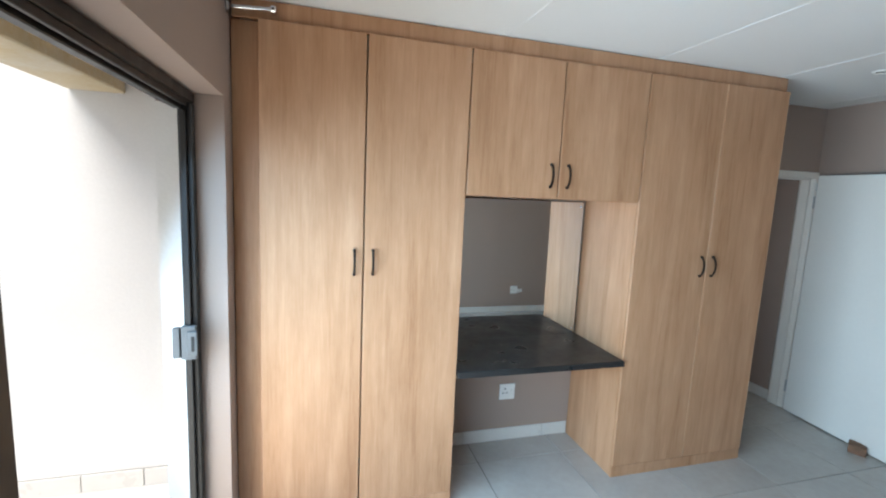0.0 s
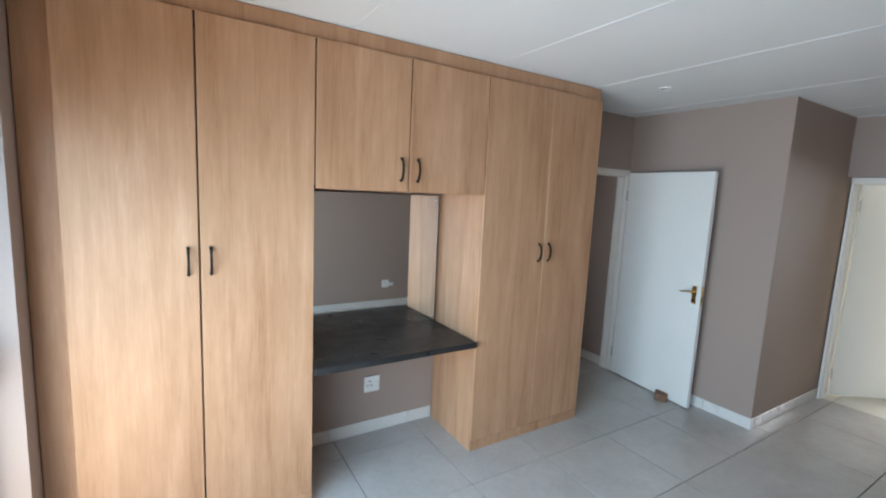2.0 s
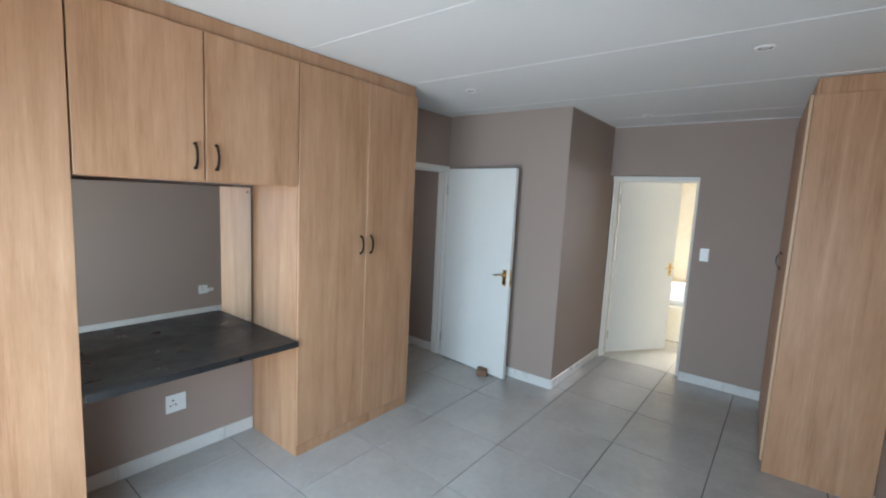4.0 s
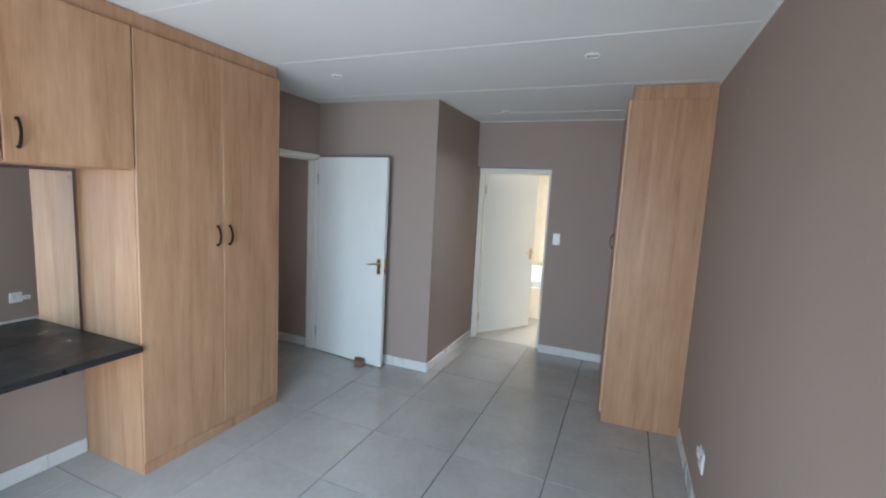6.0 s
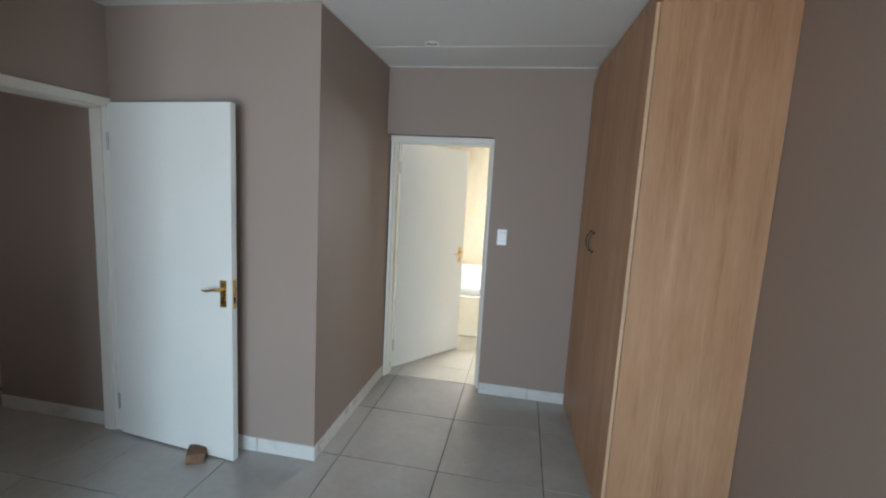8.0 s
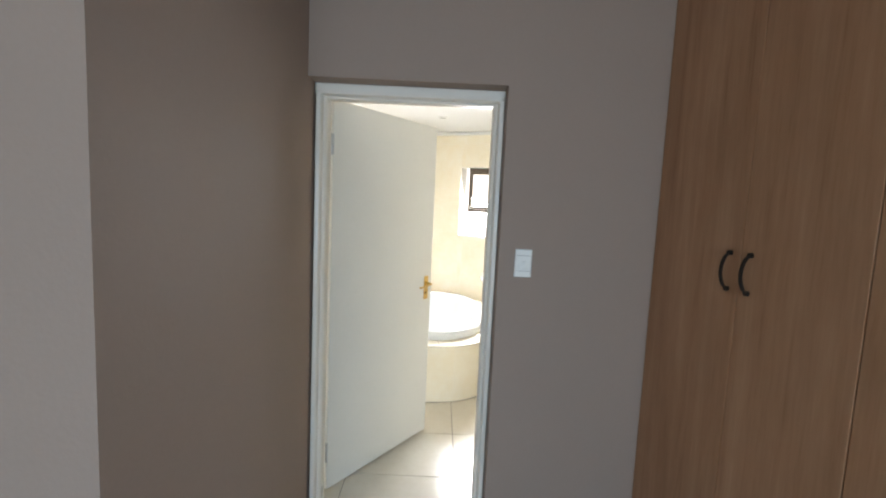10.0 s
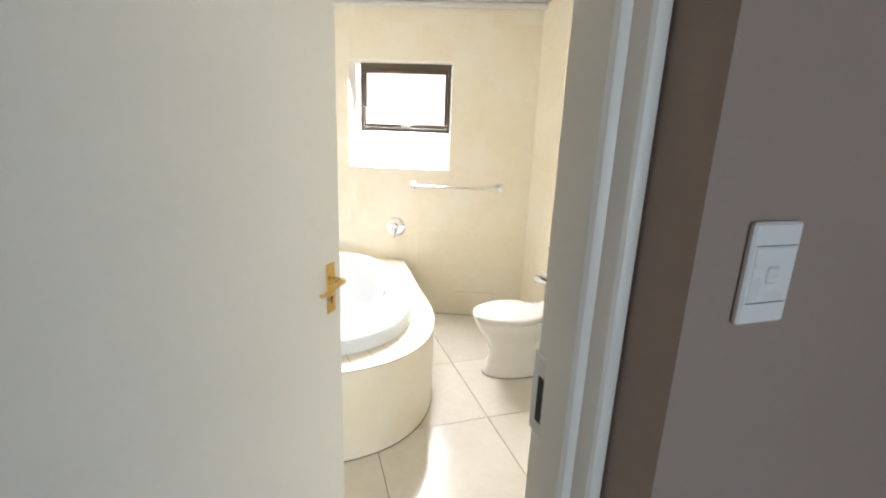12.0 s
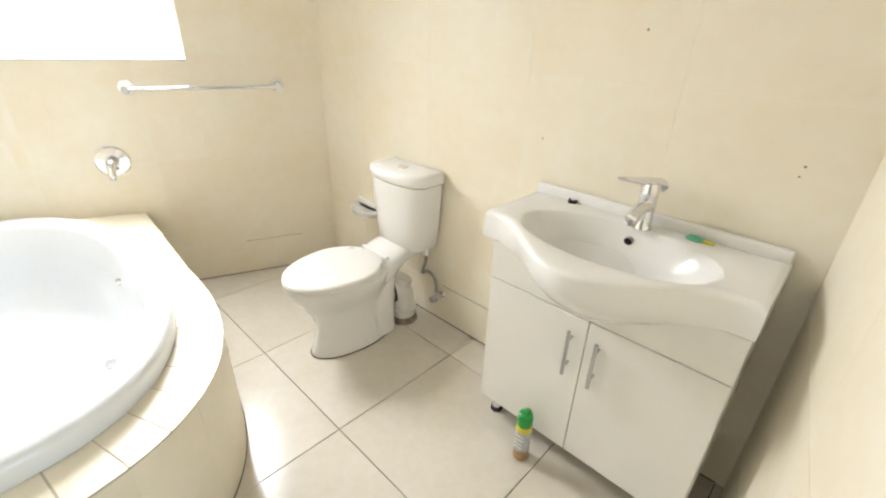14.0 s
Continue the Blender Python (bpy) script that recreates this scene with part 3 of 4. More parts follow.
d3 = thing("door_corridor", (3.68, 3.9, 0), "white closed flush door at the end of the corridor", "door", kind="structure")
board(d3, "leaf", 3.28, 4.07, 3.89, 3.93, 0.012, 1.98, "door_paint", 0.003)
board(d3, "jamb", 3.21, 3.278, 3.865, 3.96, 0, 1.99, "frame_paint", 0.006)
board(d3, "jamb", 4.072, 4.14, 3.865, 3.96, 0, 1.99, "frame_paint", 0.006)
board(d3, "frame_head", 3.21, 4.14, 3.865, 3.96, 1.992, 2.05, "frame_paint", 0.006)

# ---- second wardrobe, end panel towards the room ----
w2 = thing("wardrobe", (4.2, -0.52, 0), "tall beech laminate wardrobe with plain end panel, beside the bathroom door", "wardrobe", "built-in wardrobe units")
X2, Y2 = 3.535, -0.232
board(w2, "end_panel", X2, X2 + 0.016, YS + 0.002, Y2 - 0.019, 0, 2.437)
board(w2, "side_panel", XB - 0.10, XB - 0.084, YS + 0.002, Y2 - 0.019, 0, 2.437)
board(w2, "plinth", X2 + 0.018, XB - 0.102, Y2 - 0.035, Y2 - 0.020, 0, PL - 0.003)
board(w2, "top_board", X2 + 0.018, XB - 0.102, YS + 0.002, Y2 - 0.019, 2.42, 2.436)
x3 = X2 + 0.001
for k in range(3):
    x4 = (3.94, 4.345, XB - 0.092)[k]
    d = board(w2, "door", x3 + 0.0012, x4 - 0.0012, Y2 - 0.017, Y2, PL, 2.437, "wood", 0.002)
    if k == 0:
        e = new_bm()
        box(e, x3, x3 + 0.0012, Y2 - 0.016, Y2 - 0.001, PL + 0.002, 2.435)
        part("edge_strip", e, "edging", d)
    if k:
        bow_handle(d, (0, x4 - 0.045, x3 + 0.045)[k], Y2, 1.29, 1.408, "bronze", 1.0)
    x3 = x4
board(w2, "filler_strip", XB - 0.088, XB - 0.004, Y2 - 0.022, Y2 - 0.005, 0.002, 2.437)
t2 = thing("wardrobe_pelmet", (4.2, -0.5, 2.44), "beech laminate filler board between wardrobe top and ceiling", "pelmet")
board(t2, "end_board", X2 + 0.010, X2 + 0.026, YS + 0.002, Y2 - 0.046, 2.4375, CEIL - 0.004)
board(t2, "front_board", X2 + 0.010, XB - 0.006, Y2 - 0.045, Y2 - 0.029, 2.4375, CEIL - 0.004)
lean = Matrix.Translation((X2, Y2, 0)) @ Matrix.Rotation(radians(2.4), 4, "Z") @ Matrix.Translation((-X2, -Y2, 0))
for ob in (w2, t2):
    ob.matrix_basis = lean @ ob.matrix_basis

# ---- sliding glass door and the balcony beyond ----
sd = thing("sliding_door", (-0.74, 0.65, 0), "dark bronze aluminium sliding glass door, slid open, with grey lock", "sliding door", kind="structure")
board(sd, "outer_jamb", -0.768, -0.715, 1.955, 1.998, 0.05, 2.05, "aluminium", 0.004)
board(sd, "jamb_channel", -0.757, -0.735, 1.935, 1.955, 0.05, 2.02, "aluminium", 0.003)
board(sd, "outer_jamb", -0.80, -0.715, -0.718, -0.675, 0.05, 2.05, "aluminium", 0.004)
board(sd, "head_track", -0.80, -0.715, -0.718, 1.998, 2.052, 2.092, "aluminium", 0.004)
board(sd, "head_rail", -0.775, -0.745, -0.674, 1.934, 2.02, 2.051, "aluminium", 0.003)
board(sd, "head_lip", -0.735, -0.722, -0.674, 1.914, 2.03, 2.051, "aluminium", 0.002)
board(sd, "sill_track", -0.80, -0.715, -0.718, 1.998, 0.0, 0.048, "aluminium", 0.004)
for y0, y1, x0 in ((-0.67, 0.86, -0.792), (-0.62, 0.852, -0.762)):
    leafs = board(sd, "panel_stile", x0, x0 + 0.026, y1 - 0.055, y1, 0.05, 2.02, "aluminium", 0.004)
    board(sd, "panel_stile", x0, x0 + 0.026, y0, y0 + 0.055, 0.05, 2.02, "aluminium", 0.004)
    board(sd, "panel_rail", x0, x0 + 0.026, y0 + 0.056, y1 - 0.056, 0.05, 0.12, "aluminium", 0.004)
    board(sd, "panel_rail", x0, x0 + 0.026, y0 + 0.056, y1 - 0.056, 1.95, 2.019, "aluminium", 0.004)
    pane = board(sd, "pane", x0 + 0.010, x0 + 0.016, y0 + 0.056, y1 - 0.056, 0.121, 1.949, "glass", 0)
    pane.visible_shadow = False
lock = board(sd, "lock_keep", -0.770, -0.712, 1.910, 1.934, 1.00, 1.145, "grey_metal", 0.004, "grey metal lock keep on the jamb")
b = new_bm()
box(b, -0.745, -0.705, 1.898, 1.909, 1.02, 1.125, 0.003)
hk = part("hook_plate", b, "grey_metal", lock)
b = new_bm()
box(b, -0.728, -0.716, 1.8955, 1.8985, 1.04, 1.105, 0.002)
part("hook_slot", b, "dark", lock)
b = new_bm()
box(b, -0.800, -0.771, 1.905, 1.932, 1.01, 1.14, 0.004)
part("outside_pull", b, "grey_metal", lock)

structure("balcony_reveal", [(-0.858, -0.770, 1.985, 2.002, 0.0, 2.05)], "plaster", label="pale plaster edge beside the glass door")
structure("balcony_wall_end", [(-3.0, -0.86, 2.60, 2.80, -0.3, 3.0)], "plaster", label="sunlit pale plaster balcony wall")
structure("balcony_pilaster", [(-0.99, -0.86, 2.47, 2.60, -0.3, 3.0)], "plaster", 0.006, "pale plaster pilaster")
structure("balcony_floor", [(-3.2, -0.86, -2.5, 2.80, -0.25, 0.012)], "plaster", label="pale paved balcony floor")
structure("balcony_parapet", [(-3.2, -3.0, -2.5, 2.8, -0.3, 0.95)], "plaster", 0.01, "pale plaster balcony parapet")
structure("balcony_beam", [(-1.42, -1.17, -2.5, 2.599, 2.16, 2.55)], "ochre", 0.012, "ochre plastered concrete beam over the balcony")
structure("balcony_soffit", [(-1.17, -0.856, -2.5, 2.60, 2.30, 2.5)], "ochre", 0, "ochre plastered soffit over the glass door")
bs = structure("balcony_skirting", [(-3.0, -0.99, 2.592, 2.60, 0.012, 0.112)], "grout", label="tiled skirting along the balcony wall")
for k in range(7):
    b = new_bm()
    box(b, -2.98 + k * 0.302, -2.98 + k * 0.302 + 0.298 if k < 6 else -0.992, 2.584, 2.5955, 0.012, 0.114, 0.002)
    part("skirting_tile", b, "skirting", bs)
ground = structure("ground", [(-300, 300, -300, 300, -3.2, -3.0)], "plaster", label="pale dusty ground below")
# glows by its own emission to look overexposed through the window
structure("neighbour_wall", [(11.6, 11.9, -6, 8, -3.0, 2.6)], "facade", 0.01, "pale wall opposite the bathroom window, glowing by itself")
# ---- bathroom window ----
win = thing("window_bath", (7.95, 0.15, WZ0), "dark bronze aluminium window with a closed top-hung sash over a fixed pane", "window", kind="structure")


def wbar(name, u0, u1, n0, n1, z0, z1, mat="flare_bronze", parent=win, bevel=0.003):
    b = new_bm()
    box(b, u0, u1, n0, n1, z0, z1, bevel, SKEW)
    return part(name, b, mat, parent)


F0, F1, FZ = W0 + 0.012, W1 - 0.062, 1.952
wbar("frame_head", F0, F1, -0.150, -0.105, FZ - 0.022, FZ + 0.022)
wbar("frame_side", F0, F0 + 0.022, -0.150, -0.105, 1.468, FZ - 0.023)
wbar("frame_side", F1 - 0.022, F1, -0.150, -0.105, 1.468, FZ - 0.023)
# lower side bars drawn thin and white: window glare put into colour and width
wbar("glazing_bead", F0, F0 + 0.007, -0.140, -0.115, WZ0, 1.467, "plastic")
wbar("glazing_bead", F1 - 0.007, F1, -0.140, -0.115, WZ0, 1.467, "plastic")
wbar("transom", F0 + 0.023, F1 - 0.023, -0.150, -0.100, 1.468, 1.498)
sash = wbar("sash_rail", F0 + 0.024, F1 - 0.024, -0.142, -0.094, 1.500, 1.530)
wbar("sash_rail", F0 + 0.024, F1 - 0.024, -0.142, -0.100, FZ - 0.050, FZ - 0.024)
wbar("sash_stile", F0 + 0.024, F0 + 0.046, -0.142, -0.100, 1.531, FZ - 0.051)
wbar("sash_stile", F1 - 0.046, F1 - 0.024, -0.142, -0.100, 1.531, FZ - 0.051)
for z0, z1 in ((1.531, FZ - 0.051), (WZ0 + 0.005, 1.467)):
    side = 0.047 if z0 > 1.5 else 0.0075
    p = wbar("pane", F0 + side, F1 - side, -0.128, -0.124, z0, z1, "glass", bevel=0)
    p.visible_shadow = False
hd = wbar("handle", (F0 + F1) / 2 - 0.05, (F0 + F1) / 2 + 0.03, -0.094, -0.082, 1.506, 1.520, "plastic")
wbar("handle_base", (F0 + F1) / 2 - 0.012, (F0 + F1) / 2 + 0.012, -0.0935, -0.080, 1.521, 1.532, "plastic", hd)
structure_sill = new_bm()
box(structure_sill, W0 + 0.001, W1 - 0.001, -0.104, 0.006, WZ0 - 0.006, WZ0 + 0.002, 0.002, SKEW)
solid("window_sill", structure_sill, "skirting", "white tiled window sill", kind="structure")

cove = new_bm()
box(cove, U0, U1, 0.0, 0.045, BCEIL - 0.035, BCEIL - 0.001, 0.012, SKEW)
solid("coving", cove, "ceiling", "white plaster coving under the bathroom ceiling", kind="structure")

# ---- bath tub in its tiled surround ----
TCX, TCY, TA, TB = 7.21, 0.87, 0.84, 0.565
SCX, SA, SB, STOP = 7.135, 0.90, 0.67, 0.45


def rim(a, b, z, n=96, cx=TCX):
    return oval(cx, TCY, z, a, b, n, 2.6)


def wall_x(y, inset=0.0):
    return 7.86 + K * y - inset


def outline(w, z=0.0, grow=0.0):
    """The surround's outer edge: an oval end that runs straight to the wall; w in 0..1 from the basin side round to the tub side."""
    if w < 0.3:
        s = w / 0.3
        x0, y0 = wall_x(0.15, 0.004), 0.150 - grow
        x1, y1 = SCX, TCY - SB - grow
        return Vector((x0 + (x1 - x0) * s, y0 + (y1 - y0) * s, z))
    a = -math.pi / 2 - (w - 0.3) / 0.7 * radians(170)
    c, q = math.cos(a), math.sin(a)
    return Vector((SCX + (SA + grow) * math.copysign(abs(c) ** 0.77, c), TCY + (SB + grow) * math.copysign(abs(q) ** 0.77, q), z))


tub_base = thing("bath_surround", (7.0, 0.8, 0), "cream tiled curved bath surround with tiled ledge", "bath surround")
N = 72
edge = [outline(k / N) for k in range(N + 1)]
inner = []
for p in edge:
    d = (p - Vector((TCX, TCY, 0)))
    d = Vector((d.x / TA, d.y / TB, 0)).normalized()
    inner.append(Vector((TCX + (TA - 0.015) * d.x, TCY + (TB - 0.015) * d.y, 0)))
b = new_bm()
wide = [outline(k / N, 0, 0.0068) for k in range(N + 1)]
ring0 = [Vector((*p.xy, 0.0)) for p in wide]
ring1 = [Vector((*p.xy, STOP - 0.0015)) for p in wide]
ring2 = [Vector((*p.xy, STOP - 0.0015)) for p in inner]
loft(b, [ring0, ring1, ring2], cap=False, close=False)
part("core", b, "ledge_grout", tub_base)


def curved_slab(lo, hi, za, zb, thick, parent, name, mat, n=6):
    """A tile of the curved front, between two places on the outline."""
    b = new_bm()
    outer, back = [], []
    for k in range(n + 1):
        w = lo + (hi - lo) * k / n
        outer.append(outline(w, 0, thick))
        back.append(outline(w, 0, 0.007))
    loop = outer + back[::-1]
    loft(b, [[(p.x, p.y, z) for p in loop] for z in (za, zb)])
    return part(name, b, mat, parent)


cuts = [0.0, 0.075, 0.15, 0.225, 0.30, 0.375, 0.45, 0.525, 0.60, 0.675, 0.75, 0.825, 0.90, 0.97]
for lo, hi in zip(cuts, cuts[1:]):
    curved_slab(lo + 0.0001, hi - 0.0001, 0.003, STOP - 0.010, 0.008, tub_base, "front_tile", "cream")
for lo, hi in zip(cuts, cuts[1:]):
    mid = (lo + hi) / 2
    for a, c in ((lo, mid), (mid, hi)):
        b = new_bm()
        loop, back = [], []
        for k in range(4):
            w = a + 0.0008 + (c - a - 0.0016) * k / 3
            p = outline(w, 0, 0.010)
            d = p - Vector((TCX, TCY, 0))
            d = Vector((d.x / TA, d.y / TB, 0)).normalized()
            loop.append(p)
            back.append(Vector((TCX + (TA - 0.012) * d.x, TCY + (TB - 0.012) * d.y, 0)))
        ring = loop + back[::-1]
        loft(b, [[(p.x, p.y, z) for p in ring] for z in (STOP - 0.0013, STOP)])
        part("ledge_tile", b, "cream", tub_base)
near_side, wall_side = [], []
for k in range(41):
    a = radians(-72 + 152 * k / 40)
    dx, dy = TA * math.cos(a), TB * math.sin(a)
    s = min((7.858 + K * TCY - TCX) / max(dx - K * dy, 1e-3), 3.0)
    y = min(max(TCY + s * dy, 0.158), YLB - 0.002)
    s = (y - TCY) / dy if abs(dy) > 0.05 else s
    near_side.append((TCX + dx * 0.985, TCY + dy * 0.985, 0))
    wall_side.append((min(TCX + s * dx, wall_x(y, 0.002)), y, 0))
for lo in range(0, 40, 4):
    ring = near_side[lo : lo + 5] + wall_side[lo : lo + 5][::-1]
    b = new_bm()
    loft(b, [[(x, y, z) for x, y, _ in ring] for z in (STOP - 0.02, STOP - 0.0008)])
    part("ledge_tile", b, "cream", tub_base)

tub = thing("bathtub", (TCX, TCY, STOP), "glossy white oval acrylic bathtub with broad rim, empty", "bathtub")
b = new_bm()
prof = [(TA, TB, STOP + 0.001), (TA + 0.002, TB + 0.002, STOP + 0.046), (TA - 0.003, TB - 0.003, STOP + 0.062), (TA - 0.012, TB - 0.012, STOP + 0.070), (TA - 0.058, TB - 0.054, STOP + 0.069), (TA - 0.070, TB - 0.065, STOP + 0.064), (TA - 0.083, TB - 0.076, STOP + 0.042), (TA - 0.105, TB - 0.098, STOP - 0.08), (TA - 0.135, TB - 0.130, STOP - 0.22), (TA - 0.175, TB - 0.175, STOP - 0.31), (TA - 0.25, TB - 0.25, STOP - 0.345), (TA - 0.42, TB - 0.38, STOP - 0.352)]
loft(b, [rim(a, c, z) for a, c, z in prof], cap=False)
bot = b.faces.new([v for v in b.verts][-96:])
part("shell", b, "acrylic", tub, sharp=60)
for p, q in (((7.32, 0.385, 0.390), (7.32, 0.412, 0.386)), ((7.18, 0.520, 0.116), (7.18, 0.545, 0.128))):
    b = new_bm()
    rod(b, p, q, 0.020, 0.017, 20)
    part("water_jet", b, "chrome", tub)
b = new_bm()
rod(b, (7.313, 0.918, STOP - 0.354), (7.313, 0.918, STOP - 0.349), 0.031, 0.029, 24)
drain = part("drain", b, "chrome", tub)
b = new_bm()
rod(b, (7.313, 0.918, STOP - 0.350), (7.313, 0.918, STOP - 0.347), 0.024, 0.024, 20)
part("drain_hole", b, "dark", drain)

# ---- fittings on the outer wall ----
mx = thing("bath_mixer", (7.93, 0.2, 0.72), "round chrome wall mixer with short spout lever", "tap")
b = new_bm()
lat = []
for r, n in ((0.074, 0.001), (0.075, 0.006), (0.068, 0.011), (0.030, 0.016), (0.026, 0.040), (0.020, 0.046)):
    lat.append([SKEW @ Vector((0.220 + r * math.cos(2 * math.pi * k / 36), n, 0.728 + r * math.sin(2 * math.pi * k / 36))) for k in range(36)])
loft(b, lat)
part("plate", b, "chrome", mx)
b = new_bm()
tube(b, [SKEW @ Vector(q) for q in ((0.220, 0.035, 0.732), (0.220, 0.062, 0.722), (0.220, 0.080, 0.690), (0.220, 0.086, 0.655))], [0.022, 0.021, 0.017, 0.013], 16)
part("lever", b, "chrome", mx)

tr = thing("towel_rail", (7.70, -0.24, 1.07), "chrome towel rail between white ceramic end posts", "towel rail")
b = new_bm()
rod(b, SKEW @ Vector((-0.585, 0.052, 1.066)), SKEW @ Vector((0.075, 0.052, 1.066)), 0.009, 0.009, 16)
part("rail", b, "chrome", tr)
for u in (-0.590, 0.080):
    b = new_bm()
    rings = []
    for n, a, c in ((0.001, 0.034, 0.036), (0.012, 0.033, 0.035), (0.022, 0.020, 0.024), (0.058, 0.017, 0.021), (0.066, 0.012, 0.015)):
        rings.append([SKEW @ Vector((u + a * math.cos(2 * math.pi * k / 20), n, 1.068 + c * math.sin(2 * math.pi * k / 20))) for k in range(20)])
    loft(b, rings)
    part("end_post", b, "ceramic", tr)

ph = thing("paper_holder", (7.13, -0.70, 0.545), "white ceramic toilet paper holder on the tiled wall", "paper holder")
b = new_bm()
box(b, 7.062, 7.262, YR + 0.001, YR + 0.014, 0.424, 0.506, 0.006)
part("back_plate", b, "ceramic", ph)


def scoop(w, d, z, n=20):
    """A half oval that stands out from the wall."""
    return [(7.162 + w * math.cos(math.pi * k / n), YR + 0.015 + d * math.sin(math.pi * k / n) ** 0.7, z) for k in range(n + 1)]


b = new_bm()
loft(b, [scoop(0.060, 0.050, 0.424), scoop(0.085, 0.078, 0.436), scoop(0.098, 0.092, 0.468), scoop(0.096, 0.090, 0.472), scoop(0.088, 0.082, 0.471), scoop(0.078, 0.070, 0.460), scoop(0.05, 0.042, 0.455)])
part("dish", b, "ceramic", ph, sharp=30)

# ---- toilet ----
TX = 6.803
wc = thing("toilet", (TX, -0.4, 0), "white ceramic close-coupled toilet with closed lid and cistern", "toilet")


def egg(z, w, y0, y1, n=40, flat=0.0):
    """An egg-shaped ring, half width w, from y0 at the wall end to y1 at the front."""
    cy, z = y0 + (y1 - y0) * 0.42, z * 0.965
    out = []
    for k in range(n):
        a = 2 * math.pi * k / n
        s, c = math.sin(a), math.cos(a)
        if s >= 0:
            out.append((TX + w * c, cy + (y1 - cy) * s, z))
        else:
            p = 2 / (2.0 + flat)
            out.append((TX + w * math.copysign(abs(c) ** p, c), cy + (cy - y0) * math.copysign(abs(s) ** p, s), z))
    return out


b = new_bm()
loft(b, [egg(0.0, 0.115, -0.56, -0.138), egg(0.02, 0.115, -0.56, -0.138), egg(0.06, 0.100, -0.555, -0.152), egg(0.14, 0.084, -0.545, -0.172), egg(0.20, 0.088, -0.54, -0.162), egg(0.26, 0.114, -0.54, -0.130), egg(0.32, 0.152, -0.54, -0.088), egg(0.365, 0.172, -0.545, -0.068), egg(0.388, 0.176, -0.55, -0.064), egg(0.392, 0.170, -0.55, -0.070)])
part("pan", b, "ceramic", wc, sharp=60)
b = new_bm()
loft(b, [[(TX + w * math.copysign(abs(math.cos(q)) ** 0.6, math.cos(q)), yc + d * math.copysign(abs(math.sin(q)) ** 0.6, math.sin(q)), z) for q in [2 * math.pi * k / 28 for k in range(28)]] for z, w, yc, d in ((0.004, 0.106, -0.478, 0.085), (0.05, 0.103, -0.480, 0.084), (0.14, 0.100, -0.488, 0.076), (0.22, 0.104, -0.498, 0.066), (0.30, 0.112, -0.508, 0.052), (0.37, 0.10, -0.515, 0.035))])
part("trapway", b, "ceramic", wc, sharp=60)
b = new_bm()
loft(b, [egg(0.3925, 0.174, -0.50, -0.062), egg(0.396, 0.180, -0.505, -0.055), egg(0.406, 0.181, -0.505, -0.054), egg(0.410, 0.176, -0.50, -0.060)])
part("seat", b, "plastic", wc, sharp=60)
b = new_bm()
loft(b, [egg(0.4105, 0.176, -0.50, -0.060), egg(0.414, 0.182, -0.507, -0.053), egg(0.424, 0.181, -0.506, -0.055), egg(0.431, 0.168, -0.49, -0.072), egg(0.434, 0.12, -0.45, -0.13)])
part("lid", b, "plastic", wc, sharp=60)
b = new_bm()
rod(b, (TX - 0.09, -0.508, 0.404), (TX + 0.09, -0.508, 0.404), 0.011, 0.011, 14)
part("hinge_bar", b, "plastic", wc)
b = new_bm()
loft(b, [[(TX + w * math.copysign(abs(math.cos(q)) ** 0.5, math.cos(q)), y, zc + h * math.copysign(abs(math.sin(q)) ** 0.6, math.sin(q))) for q in [2 * math.pi * k / 28 for k in range(28)]] for y, w, zc, h in ((-0.470, 0.128, 0.330, 0.056), (-0.515, 0.124, 0.346, 0.058), (-0.560, 0.118, 0.368, 0.052), (-0.600, 0.114, 0.388, 0.042), (-0.640, 0.112, 0.390, 0.030), (-0.735, 0.110, 0.384, 0.016))])
part("shelf", b, "ceramic", wc, sharp=60)


def cist(z, w, d):
    """A cistern ring: flat back at the wall, bowed front."""
    yb = YR + 0.012
    cx = TX - 0.018
    pts = [(cx + w, yb, z), (cx + w, yb + d * 0.66, z)]
    for k in range(1, 14):
        q = 1 - k / 7
        pts.append((cx + w * (q if abs(q) < 0.8 else math.copysign(0.8 + (abs(q) - 0.8) * 0.9, q)), yb + d * (0.76 + 0.24 * (1 - abs(q) ** 2.6)), z))
    pts += [(cx - w, yb + d * 0.66, z), (cx - w, yb, z)]
    return pts


b = new_bm()
loft(b, [cist(0.410, 0.140, 0.138), cist(0.418, 0.148, 0.146), cist(0.56, 0.164, 0.160), cist(0.733, 0.177, 0.170)])
cs = part("cistern", b, "ceramic", wc, sharp=45)
b = new_bm()
loft(b, [cist(0.7375, 0.181, 0.172), cist(0.741, 0.185, 0.176), cist(0.770, 0.185, 0.177), cist(0.783, 0.179, 0.171), cist(0.789, 0.160, 0.152)])
part("cistern_lid", b, "ceramic", cs, sharp=50)
b = new_bm()
loft(b, [cist(0.7325, 0.1765, 0.1695), cist(0.738, 0.1765, 0.1695)])
part("lid_joint", b, "grubby", cs, "dark grimy joint under the lid")
b = new_bm()
rod(b, (TX - 0.018, -0.675, 0.788), (TX - 0.018, -0.675, 0.794), 0.025, 0.023, 24)
part("flush_button", b, "chrome", cs)
b = new_bm()
tube(b, [(TX - 0.01, -0.55, 0.185), (TX - 0.03, -0.595, 0.190), (TX - 0.045, -0.625, 0.160), (TX - 0.05, -0.636, 0.08), (TX - 0.05, -0.636, 0.0)], 0.060, 24)
soil = part("soil_pipe", b, "pipe", wc, "off-white plastic soil pipe bend")
b = new_bm()
